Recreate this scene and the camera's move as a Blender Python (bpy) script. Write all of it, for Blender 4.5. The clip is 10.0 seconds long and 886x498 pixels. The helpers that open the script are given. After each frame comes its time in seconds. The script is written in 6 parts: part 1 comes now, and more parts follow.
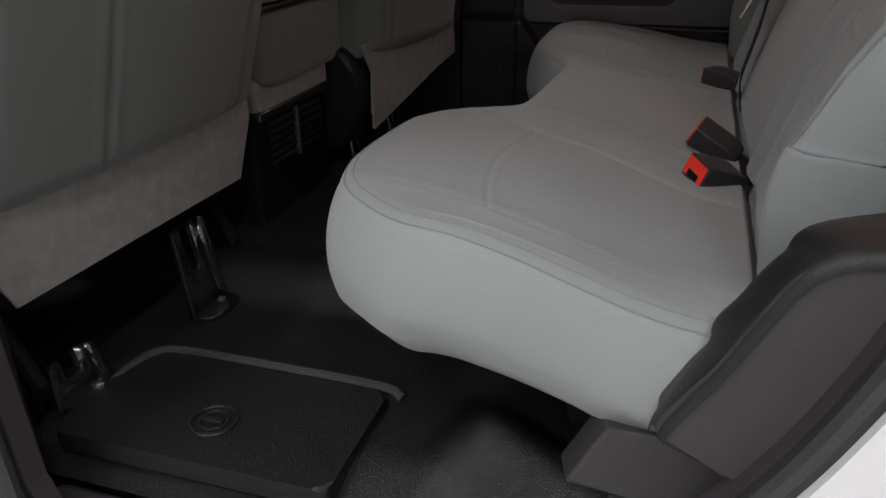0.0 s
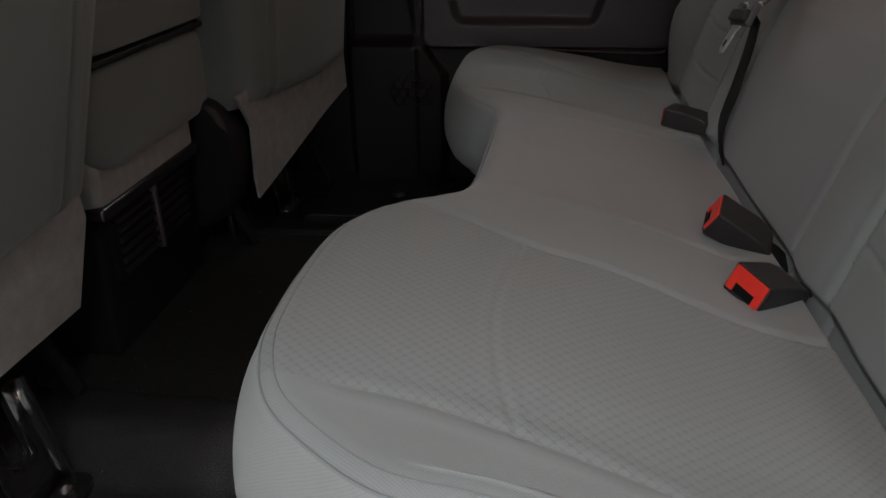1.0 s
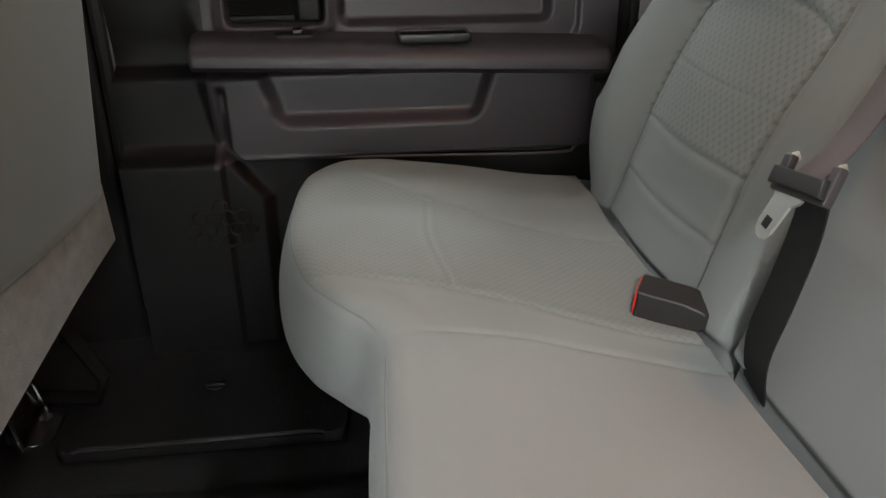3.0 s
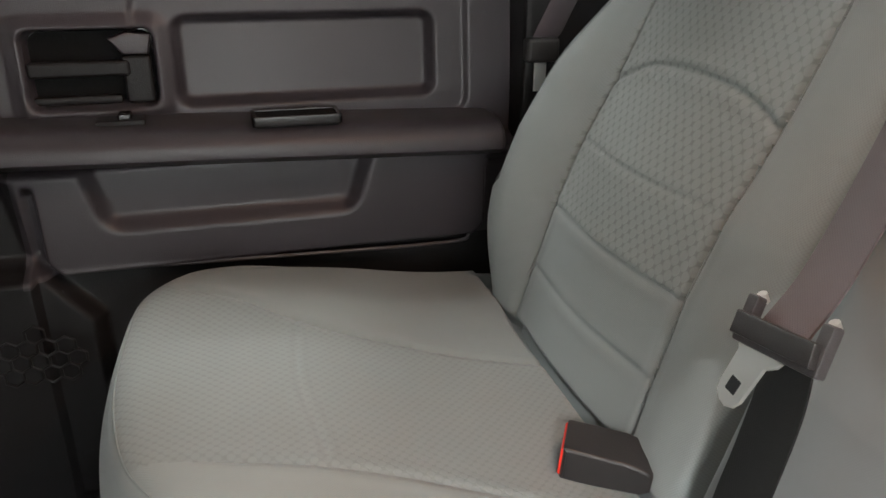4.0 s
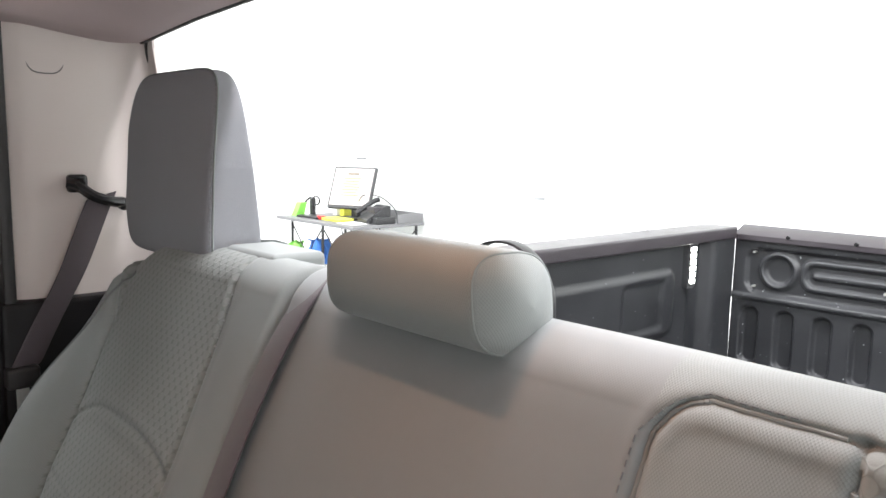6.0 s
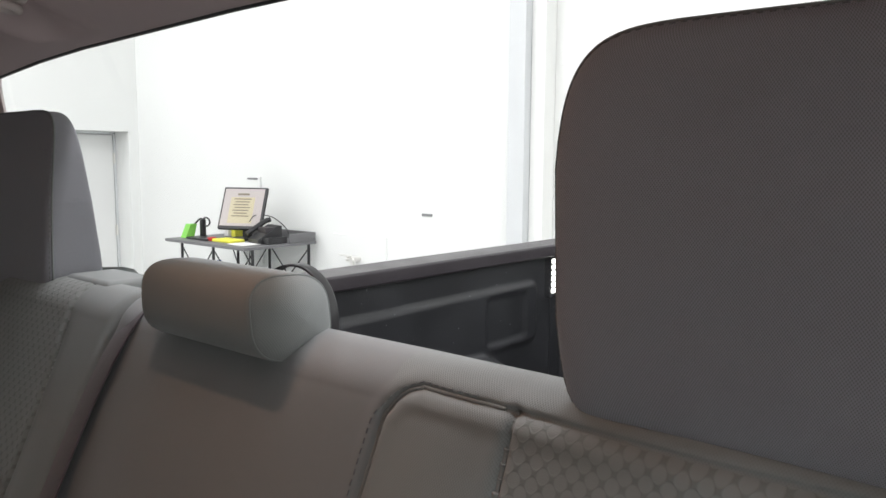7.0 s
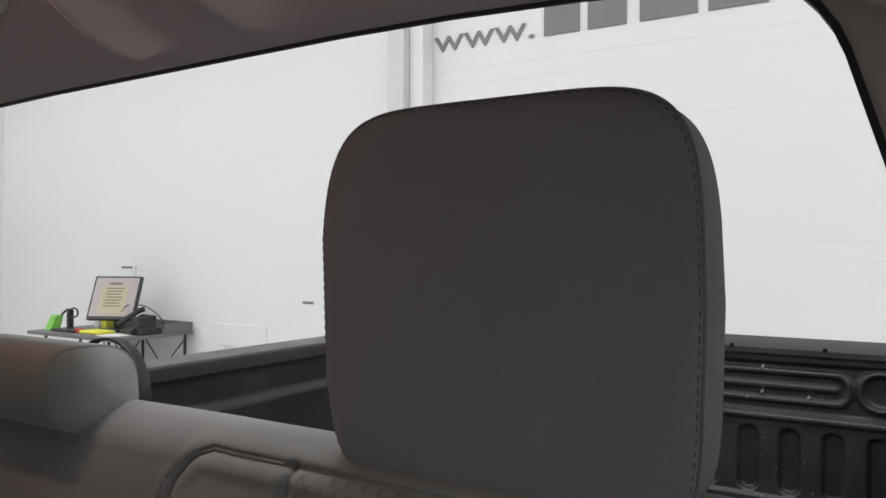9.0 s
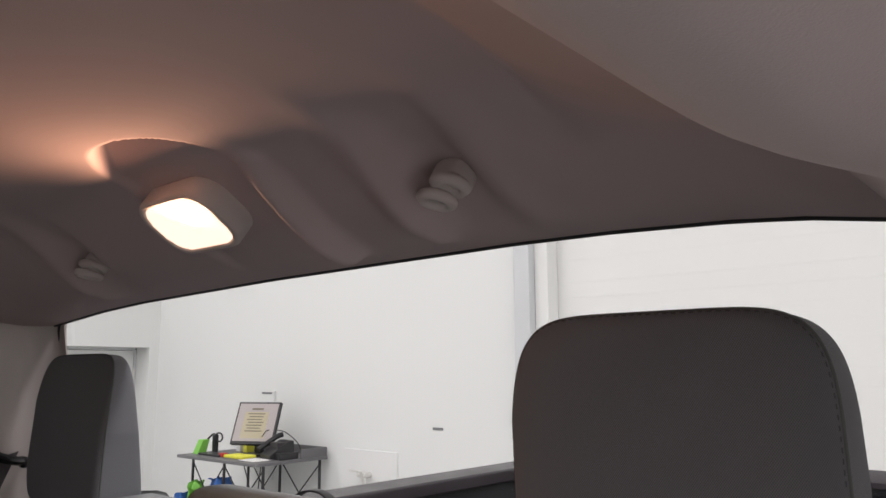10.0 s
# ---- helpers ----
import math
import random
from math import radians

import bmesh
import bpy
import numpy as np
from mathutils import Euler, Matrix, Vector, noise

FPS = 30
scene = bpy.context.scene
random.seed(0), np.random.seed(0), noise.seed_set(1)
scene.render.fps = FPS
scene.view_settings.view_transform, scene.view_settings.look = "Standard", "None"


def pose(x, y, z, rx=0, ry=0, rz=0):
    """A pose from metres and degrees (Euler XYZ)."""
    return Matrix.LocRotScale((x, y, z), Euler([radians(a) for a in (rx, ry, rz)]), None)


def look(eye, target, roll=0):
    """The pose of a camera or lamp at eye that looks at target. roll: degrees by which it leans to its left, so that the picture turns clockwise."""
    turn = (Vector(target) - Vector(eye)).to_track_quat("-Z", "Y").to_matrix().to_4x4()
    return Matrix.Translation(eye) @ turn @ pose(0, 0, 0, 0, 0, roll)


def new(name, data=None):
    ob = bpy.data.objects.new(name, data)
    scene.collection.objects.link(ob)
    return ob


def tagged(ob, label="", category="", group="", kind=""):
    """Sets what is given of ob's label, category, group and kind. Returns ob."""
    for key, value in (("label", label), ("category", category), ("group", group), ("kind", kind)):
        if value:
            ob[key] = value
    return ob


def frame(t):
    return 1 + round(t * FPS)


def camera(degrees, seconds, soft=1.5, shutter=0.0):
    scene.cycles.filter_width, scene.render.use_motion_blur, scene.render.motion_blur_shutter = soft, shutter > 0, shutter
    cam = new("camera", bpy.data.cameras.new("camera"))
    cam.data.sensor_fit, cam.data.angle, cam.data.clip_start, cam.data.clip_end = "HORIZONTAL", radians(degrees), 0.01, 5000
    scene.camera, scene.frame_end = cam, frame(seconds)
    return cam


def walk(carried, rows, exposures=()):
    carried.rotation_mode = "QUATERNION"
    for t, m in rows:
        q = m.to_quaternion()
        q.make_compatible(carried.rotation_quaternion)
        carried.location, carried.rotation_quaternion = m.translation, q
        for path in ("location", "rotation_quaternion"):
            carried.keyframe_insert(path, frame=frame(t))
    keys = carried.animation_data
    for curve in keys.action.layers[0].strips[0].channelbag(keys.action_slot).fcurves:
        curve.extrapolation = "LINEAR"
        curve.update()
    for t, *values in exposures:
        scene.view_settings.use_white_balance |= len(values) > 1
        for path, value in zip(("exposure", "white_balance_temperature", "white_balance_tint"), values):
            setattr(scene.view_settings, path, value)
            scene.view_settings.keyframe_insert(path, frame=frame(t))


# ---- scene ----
cam = camera(60.7, 10.0)
PATH = [
    (0, (-0.318, -1.396, 0.671), (-0.872, 0.327, -0.18), -0.8),
    (0.5, (-0.433, -1.195, 0.661), (-0.812, 0.572, -0.196), -0.6),
    (1, (-0.512, -1.035, 0.684), (-0.728, 0.756, -0.181), -0.6),
    (1.5, (-0.578, -0.887, 0.7), (-0.599, 0.913, -0.171), -0.3),
    (2, (-0.623, -0.715, 0.709), (-0.496, 1.08, -0.164), -0.1),
    (2.2, (-0.614, -0.649, 0.712), (-0.455, 1.143, -0.163), -0.1),
    (3.3, (-0.581, -0.319, 0.739), (-0.301, 1.473, -0.104), -0.1),
    (3.5, (-0.575, -0.267, 0.741), (-0.241, 1.522, -0.087), 0.1),
    (4, (-0.534, -0.196, 0.745), (-0.022, 1.58, -0.02), 0.2),
    (4.5, (-0.494, -0.208, 0.782), (0.262, 1.522, 0.123), 0.8),
    (5, (-0.47, -0.276, 0.845), (0.532, 1.383, 0.352), 1.1),
    (5.5, (-0.449, -0.356, 0.908), (0.766, 1.194, 0.56), 1.3),
    (6, (-0.414, -0.448, 0.962), (0.95, 0.989, 0.689), 1.2),
    (6.2, (-0.404, -0.479, 0.967), (1.006, 0.914, 0.701), 0.9),
    (7.5, (-0.433, -0.687, 0.992), (1.157, 0.511, 0.802), 0.5),
    (8, (-0.406, -0.729, 0.987), (1.236, 0.404, 0.846), 0.4),
    (8.5, (-0.398, -0.739, 0.983), (1.288, 0.332, 0.892), 0.0),
    (9, (-0.415, -0.714, 0.971), (1.291, 0.328, 0.979), 0.3),
    (9.5, (-0.475, -0.727, 1.001), (1.176, 0.389, 1.173), 0.0),
    (10, (-0.551, -0.751, 1.024), (0.952, 0.53, 1.34), -0.2),
]
walk(cam, [(t, look(eye, target, roll)) for t, eye, target, roll in PATH], exposures=[(0, -1.15, 6500, 13), (1, -1.25, 6500, 12), (2.0, 0.02, 6330, 6), (2.2, 0.15, 6400, 6), (3.3, 0.72, 6440, 4), (3.5, 0.77, 6440, 4), (4.0, 1.0, 6480, 5), (4.5, 1.2, 6300, 7), (5.0, 1.17, 6300, 8), (5.5, 1.03, 6300, 9), (6.0, 0.52, 6450, 10), (6.2, 0.33, 6500, 10), (7.3, -1.15, 6500, 11), (8, -1.45, 6500, 11), (9, -1.44, 6550, 12), (10, -1.45, 6700, 16)])

# ---- light: a bright hall with ceiling lamps, and the cab's warm dome lamp ----
GROUND = -0.80
world = bpy.data.worlds.new("world")
world.use_nodes = True
world.node_tree.nodes["Background"].inputs[0].default_value = (0.8, 0.85, 0.9, 1)
world.node_tree.nodes["Background"].inputs[1].default_value = 0.05
scene.world = world


def area_lamp(name, at, aim, sx, sy, watts, colour=(1, 1, 1)):
    data = bpy.data.lights.new(name, "AREA")
    data.shape, data.size, data.size_y, data.energy, data.color = "RECTANGLE", sx, sy, watts, colour
    ob = new(name, data)
    ob.matrix_world = look(at, aim)
    return ob


HALL_WATTS = 120
for hx in (-5.2, -2.2, 0.9):
    for hy in (-5.8, -2.9, 0.1, 3.0, 5.9):
        area_lamp("hall_lamp", (hx, hy, 4.02), (hx, hy, 0), 0.35, 1.5, HALL_WATTS * {(-2.2, -5.8): 3.4}.get((hx, hy), 0.35 if hx < -4 else 1.05), (1.0, 0.98, 1.005))
dome = bpy.data.lights.new("dome_light", "AREA")  # the bulb's bright patch on the lens
dome.shape, dome.size, dome.size_y, dome.energy, dome.color = "ELLIPSE", 0.012, 0.034, 2.9, (1.0, 0.55, 0.34)
dome_ob = new("dome_light", dome)
dome_ob.matrix_world = Matrix.Translation((-0.0945, 0.028, 1.1860)) @ pose(0, 0, 0, 0, 69, 20)

# ---- materials ----
def shader(name, colour, rough=0.6, metal=0.0, vary=0.15, vscale=6.0, grain=0.0, gscale=300.0, fine=0.1, spec=0.5, coord="Object", tint=None, sheen=0.0, hide=0.0):
    """A principled material with a slow mottling, a fine mottling and a fine bump, in metres of the object."""
    m = bpy.data.materials.new(name)
    m.use_nodes = True
    nt = m.node_tree
    N, L = nt.nodes, nt.links
    b = N["Principled BSDF"]
    b.inputs["Roughness"].default_value, b.inputs["Metallic"].default_value = rough, metal
    b.inputs["Specular IOR Level"].default_value = spec
    if sheen:
        b.inputs["Sheen Weight"].default_value = sheen
    tc = N.new("ShaderNodeTexCoord")
    big, small = N.new("ShaderNodeTexNoise"), N.new("ShaderNodeTexNoise")
    big.inputs["Scale"].default_value, big.inputs["Detail"].default_value = vscale, 4
    small.inputs["Scale"].default_value, small.inputs["Detail"].default_value = gscale * 0.5, 2
    add = N.new("ShaderNodeMath")
    add.operation = "MULTIPLY_ADD"
    mix = N.new("ShaderNodeMix")
    mix.data_type = "RGBA"
    hi = tint if tint else [min(1, c * (1 + vary)) for c in colour]
    lo = [c * (1 - vary) for c in colour]
    mix.inputs[6].default_value, mix.inputs[7].default_value = (*lo, 1), (*hi, 1)
    for n in (big, small):
        L.new(tc.outputs[coord], n.inputs["Vector"])
    L.new(small.outputs["Fac"], add.inputs[0])
    add.inputs[1].default_value = fine * 2
    L.new(big.outputs["Fac"], add.inputs[2])
    sub = N.new("ShaderNodeMath")
    sub.operation, sub.use_clamp = "SUBTRACT", True
    L.new(add.outputs[0], sub.inputs[0])
    sub.inputs[1].default_value = fine
    L.new(sub.outputs[0], mix.inputs[0])
    L.new(mix.outputs[2], b.inputs["Base Color"])
    rmap = N.new("ShaderNodeMapRange")
    rmap.inputs[3].default_value, rmap.inputs[4].default_value = max(0.02, rough - 0.1), min(1, rough + 0.1)
    L.new(big.outputs["Fac"], rmap.inputs[0])
    L.new(rmap.outputs[0], b.inputs["Roughness"])
    if grain:
        g = N.new("ShaderNodeTexNoise")
        g.inputs["Scale"].default_value, g.inputs["Detail"].default_value = gscale, 3
        L.new(tc.outputs[coord], g.inputs["Vector"])
        bump = N.new("ShaderNodeBump")
        bump.inputs["Strength"].default_value, bump.inputs["Distance"].default_value = grain, 0.002
        L.new(g.outputs["Fac"], bump.inputs["Height"])
        L.new(bump.outputs[0], b.inputs["Normal"])
    if hide:  # moulded leather grain: small pillows with creases between
        vo, cr, hb = N.new("ShaderNodeTexVoronoi"), N.new("ShaderNodeMapRange"), N.new("ShaderNodeBump")
        vo.feature = "DISTANCE_TO_EDGE"
        vo.inputs["Scale"].default_value = hide
        wob, mixv = N.new("ShaderNodeTexNoise"), N.new("ShaderNodeMix")
        mixv.data_type = "VECTOR"
        mixv.inputs[0].default_value = 0.004
        wob.inputs["Scale"].default_value = hide * 0.35
        L.new(tc.outputs[coord], wob.inputs["Vector"])
        L.new(tc.outputs[coord], mixv.inputs[4])
        L.new(wob.outputs["Color"], mixv.inputs[5])
        L.new(mixv.outputs[1], vo.inputs["Vector"])
        cr.inputs[1].default_value, cr.inputs[2].default_value = 0.0, 0.22
        L.new(vo.outputs["Distance"], cr.inputs[0])
        L.new(cr.outputs[0], hb.inputs["Height"])
        hb.inputs["Strength"].default_value, hb.inputs["Distance"].default_value = 0.55, 0.0010
        if grain:
            L.new(bump.outputs[0], hb.inputs["Normal"])
        L.new(hb.outputs[0], b.inputs["Normal"])
    return m


def woven(name, colour, dark, bw, bh, strength, amount, mortar=0.2, rough=0.85, sheen=0.15):
    """Cloth with a staggered cell weave laid out on the UV map, which is in metres."""
    m = shader(name, colour, rough, vary=0.08, vscale=5.0, grain=0.0, spec=0.25, sheen=sheen)
    N, L = m.node_tree.nodes, m.node_tree.links
    b = N["Principled BSDF"]
    uv = N.new("ShaderNodeUVMap")
    # two square lattices of cells, one set between the other: a staggered honeycomb
    cells = []
    for shift in (0.0, 0.5):
        mp = N.new("ShaderNodeMapping")
        mp.inputs["Location"].default_value = (shift, shift, 0)
        mp.inputs["Scale"].default_value = (1 / bw, 0.5 / bh, 1)
        vo = N.new("ShaderNodeTexVoronoi")
        vo.voronoi_dimensions = "2D"
        vo.inputs["Scale"].default_value, vo.inputs["Randomness"].default_value = 1.0, 0.0
        L.new(uv.outputs[0], mp.inputs[0])
        L.new(mp.outputs[0], vo.inputs["Vector"])
        cells.append(vo)
    near = N.new("ShaderNodeMath")
    near.operation = "MINIMUM"
    L.new(cells[0].outputs["Distance"], near.inputs[0])
    L.new(cells[1].outputs["Distance"], near.inputs[1])
    br = N.new("ShaderNodeMapRange")
    br.interpolation_type = "SMOOTHSTEP"
    br.inputs[1].default_value, br.inputs[2].default_value = 0.42 - mortar, 0.42
    L.new(near.outputs[0], br.inputs[0])
    old = b.inputs["Base Color"].links[0].from_socket
    mix = N.new("ShaderNodeMix")
    mix.data_type = "RGBA"
    mix.inputs[7].default_value = (*dark, 1)
    scale = N.new("ShaderNodeMath")
    scale.operation = "MULTIPLY"
    inv = N.new("ShaderNodeMath")
    inv.operation = "SUBTRACT"
    inv.inputs[0].default_value = 1.0
    L.new(br.outputs[0], inv.inputs[1])
    L.new(br.outputs[0], scale.inputs[0])
    scale.inputs[1].default_value = amount
    L.new(scale.outputs[0], mix.inputs[0])
    L.new(old, mix.inputs[6])
    L.new(mix.outputs[2], b.inputs["Base Color"])
    fine = N.new("ShaderNodeTexNoise")
    fine.inputs["Scale"].default_value = 900
    L.new(uv.outputs[0], fine.inputs["Vector"])
    add = N.new("ShaderNodeMath")
    add.operation = "MULTIPLY_ADD"
    L.new(fine.outputs["Fac"], add.inputs[0])
    add.inputs[1].default_value = 0.35
    L.new(inv.outputs[0], add.inputs[2])
    bump = N.new("ShaderNodeBump")
    bump.inputs["Strength"].default_value, bump.inputs["Distance"].default_value = strength, 0.0012
    L.new(add.outputs[0], bump.inputs["Height"])
    L.new(bump.outputs[0], b.inputs["Normal"])
    return m


CLOTH = woven("seat_cloth", (0.222, 0.239, 0.236), (0.155, 0.167, 0.166), 0.0022, 0.0016, 0.2, 0.3)
MESH = woven("seat_mesh_cloth", (0.218, 0.234, 0.227), (0.122, 0.134, 0.132), 0.0142, 0.0078, 0.35, 0.5, 0.13)
MESHC = woven("seat_cushion_mesh_cloth", (0.200, 0.215, 0.213), (0.135, 0.147, 0.146), 0.0105, 0.0056, 0.22, 0.35, 0.15)
MIDCLOTH = woven("seat_centre_cloth", (0.213, 0.224, 0.227), (0.20, 0.21, 0.213), 0.0022, 0.0016, 0.05, 0.12)
VINYL = woven("seat_side_cloth", (0.248, 0.264, 0.258), (0.172, 0.186, 0.182), 0.0022, 0.0016, 0.25, 0.3)
HEADCLOTH = woven("headrest_cloth", (0.305, 0.313, 0.337), (0.125, 0.129, 0.142), 0.0018, 0.0012, 0.6, 0.7)
STITCH = shader("dark_thread", (0.15, 0.158, 0.165), 0.8, vary=0.2)
THREAD = shader("thread", (0.19, 0.208, 0.204), 0.8, vary=0.2)
FLAP = shader("flap_felt", (0.2, 0.197, 0.19), 0.95, vary=0.3, vscale=45, grain=0.6, gscale=500, spec=0.2)
BACKCLOTH = woven("front_seat_cloth", (0.095, 0.103, 0.097), (0.072, 0.078, 0.073), 0.0022, 0.0016, 0.2, 0.25)
PLASTIC = shader("black_grained_plastic", (0.0115, 0.0108, 0.0115), 0.42, vary=0.2, vscale=9, grain=0.3, gscale=700, spec=0.27)
PLASTICG = shader("charcoal_grained_plastic", (0.040, 0.0345, 0.0395), 0.38, vary=0.15, vscale=7, grain=0.2, gscale=700, spec=0.48)
GLOSSBLK = shader("gloss_black_plastic", (0.015, 0.015, 0.016), 0.22, vary=0.2, spec=0.5)
RUBBER = shader("black_rubber_mat", (0.008, 0.0078, 0.0085), 0.33, vary=0.25, vscale=12, grain=0.5, gscale=500, spec=0.55, hide=330)
LIDEDGE = shader("worn_lid_edge", (0.03, 0.03, 0.031), 0.2, vary=0.4, vscale=60, spec=0.6)
# near-black: puts the shade of hollows into colour; also plain on the seat rails
NEARBLK = shader("near_black", (0.004, 0.004, 0.004), 0.75, vary=0.2, grain=0.2, spec=0.15)
SEALRUB = shader("seal_rubber", (0.022, 0.022, 0.022), 0.55, vary=0.2, grain=0.2)
MATFLOOR = shader("tunnel_mat", (0.009, 0.0093, 0.0087), 0.8, vary=0.5, vscale=60, grain=0.8, gscale=260, spec=0.15)
SHIELD = shader("charcoal_leather_grain_plastic", (0.045, 0.041, 0.043), 0.44, vary=0.15, vscale=7, grain=0.3, gscale=700, spec=0.45, hide=950)
HEADL = shader("headliner_fabric", (0.525, 0.438, 0.433), 0.95, vary=0.06, vscale=3, grain=0.15, gscale=900, spec=0.2)
PILLAR = shader("pillar_trim", (0.62, 0.565, 0.535), 0.65, vary=0.05, vscale=4, grain=0.15, gscale=800, spec=0.35)
RAILTRIM = shader("roof_rail_trim", (0.60, 0.515, 0.50), 0.6, vary=0.05, vscale=4, grain=0.15, gscale=800, spec=0.35)
WEB = woven("belt_webbing", (0.090, 0.076, 0.084), (0.064, 0.054, 0.06), 0.0030, 0.0014, 0.2, 0.3, rough=0.55)
WEBB = woven("black_belt_webbing", (0.014, 0.014, 0.014), (0.009, 0.009, 0.009), 0.0030, 0.0014, 0.2, 0.3, rough=0.7, sheen=0.0)
TONGUE = shader("tongue_plastic", (0.055, 0.050, 0.052), 0.35, vary=0.15, grain=0.2, gscale=900, spec=0.6)
BUCKLE = shader("buckle_plastic", (0.022, 0.02, 0.02), 0.4, vary=0.2, grain=0.25, gscale=900)
RED = shader("red_button", (0.75, 0.035, 0.02), 0.35, vary=0.1, vscale=40)
STEEL = shader("bright_steel", (0.78, 0.77, 0.74), 0.42, 0.85, vary=0.03, vscale=30)
DARKSTEEL = shader("painted_steel", (0.012, 0.012, 0.013), 0.16, 0.0, vary=0.25, vscale=30, spec=0.8)
CHROME = shader("worn_chrome", (0.6, 0.6, 0.6), 0.2, 1.0, vary=0.2, vscale=80)
PAINT = shader("white_body_paint", (0.62, 0.62, 0.62), 0.25, vary=0.03, vscale=2, spec=0.5)
BEDLINER = shader("bed_liner", (0.024, 0.025, 0.028), 0.42, vary=0.55, vscale=6, grain=0.3, gscale=250)
WALLPAINT = shader("white_wall_paint", (0.80, 0.815, 0.80), 0.6, vary=0.02, vscale=1.2, gscale=16)
DOORPAINT = shader("white_door_paint", (0.78, 0.79, 0.78), 0.45, vary=0.02, vscale=2, gscale=16)
PANELP = shader("sectional_door_paint", (0.83, 0.84, 0.82), 0.45, vary=0.02, vscale=2, gscale=16)
COLUMN = shader("grey_column_paint", (0.64, 0.66, 0.67), 0.5, vary=0.05, vscale=4)
CONCRETE = shader("floor_concrete", (0.50, 0.50, 0.49), 0.35, vary=0.2, vscale=1.5, grain=0.15, gscale=60)
LETTER = shader("sign_grey", (0.2, 0.205, 0.21), 0.5, vary=0.05)
DESKTOP = shader("grey_desk_laminate", (0.14, 0.14, 0.145), 0.5, vary=0.12, vscale=12)
BLACKP = shader("black_plastic", (0.02, 0.02, 0.022), 0.4, vary=0.2)
LIME = shader("lime_plastic", (0.2, 0.55, 0.08), 0.5, vary=0.15, vscale=40)
YELLOW = shader("yellow_paper", (0.8, 0.78, 0.08), 0.7, vary=0.12, vscale=30)
BLUE = shader("blue_cloth", (0.035, 0.13, 0.40), 0.85, vary=0.35, vscale=25, grain=0.5, gscale=200)
PAPER = shader("white_paper", (0.8, 0.8, 0.78), 0.8, vary=0.06, vscale=30)
REDP = shader("red_plastic", (0.5, 0.03, 0.03), 0.4, vary=0.1)


def specks(m, scale, above, colour):
    """Small pale drops and chips scattered over a material."""
    N, L = m.node_tree.nodes, m.node_tree.links
    b = N["Principled BSDF"]
    tc, vo, mp, mix = N.new("ShaderNodeTexCoord"), N.new("ShaderNodeTexNoise"), N.new("ShaderNodeMapRange"), N.new("ShaderNodeMix")
    vo.inputs["Scale"].default_value, vo.inputs["Detail"].default_value = scale, 1.0
    mp.inputs[1].default_value, mp.inputs[2].default_value = above, above + 0.04
    mix.data_type = "RGBA"
    mix.inputs[7].default_value = (*colour, 1)
    L.new(tc.outputs["Object"], vo.inputs["Vector"])
    L.new(vo.outputs["Fac"], mp.inputs[0])
    L.new(mp.outputs[0], mix.inputs[0])
    L.new(b.inputs["Base Color"].links[0].from_socket, mix.inputs[6])
    L.new(mix.outputs[2], b.inputs["Base Color"])


specks(BEDLINER, 85.0, 0.765, (0.4, 0.42, 0.43))
specks(MATFLOOR, 120.0, 0.72, (0.05, 0.055, 0.045))


def emitter(name, colour, strength):
    m = bpy.data.materials.new(name)
    m.use_nodes = True
    b = m.node_tree.nodes["Principled BSDF"]
    b.inputs["Base Color"].default_value = (*[min(1, c) * 0.8 for c in colour], 1)
    b.inputs["Emission Color"].default_value, b.inputs["Emission Strength"].default_value = (*colour, 1), strength
    b.inputs["Roughness"].default_value = 0.3
    return m


LAMPGLOW = emitter("lamp_lens", (1.0, 0.70, 0.54), 4.2)
SCREEN = emitter("screen_grey", (0.50, 0.45, 0.44), 0.10)
PAGE = emitter("screen_page", (0.55, 0.49, 0.33), 0.12)
INK = emitter("screen_ink", (0.2, 0.17, 0.12), 0.16)
LED = emitter("bed_led", (1.0, 1.0, 0.94), 6.0)


def glass(name, tint, rough=0.0):
    m = bpy.data.materials.new(name)
    m.use_nodes = True
    N, L = m.node_tree.nodes, m.node_tree.links
    N.remove(N["Principled BSDF"])
    t, g, mx, fr = N.new("ShaderNodeBsdfTransparent"), N.new("ShaderNodeBsdfGlossy"), N.new("ShaderNodeMixShader"), N.new("ShaderNodeLayerWeight")
    fr.inputs[0].default_value = 0.5
    pw, ma = N.new("ShaderNodeMath"), N.new("ShaderNodeMath")
    pw.operation, ma.operation = "POWER", "MULTIPLY_ADD"
    pw.inputs[1].default_value = 5.0
    ma.inputs[1].default_value, ma.inputs[2].default_value = 0.6, 0.012
    t.inputs[0].default_value = (*tint, 1)
    g.inputs["Roughness"].default_value = rough
    L.new(fr.outputs[1], pw.inputs[0])
    L.new(pw.outputs[0], ma.inputs[0])
    L.new(ma.outputs[0], mx.inputs[0])
    L.new(t.outputs[0], mx.inputs[1])
    L.new(g.outputs[0], mx.inputs[2])
    L.new(mx.outputs[0], N["Material Output"].inputs[0])
    return m


GLASS = glass("window_glass", (0.95, 0.97, 0.96))
TINTGLASS = glass("tinted_glass", (0.60, 0.63, 0.62))

# ---- mesh helpers ----
def thing(name, label, category, group="", at=(0, 0, 0), kind=""):
    ob = new(name)
    ob.empty_display_size = 0.05
    ob.location = at
    return tagged(ob, label, category, group, kind)


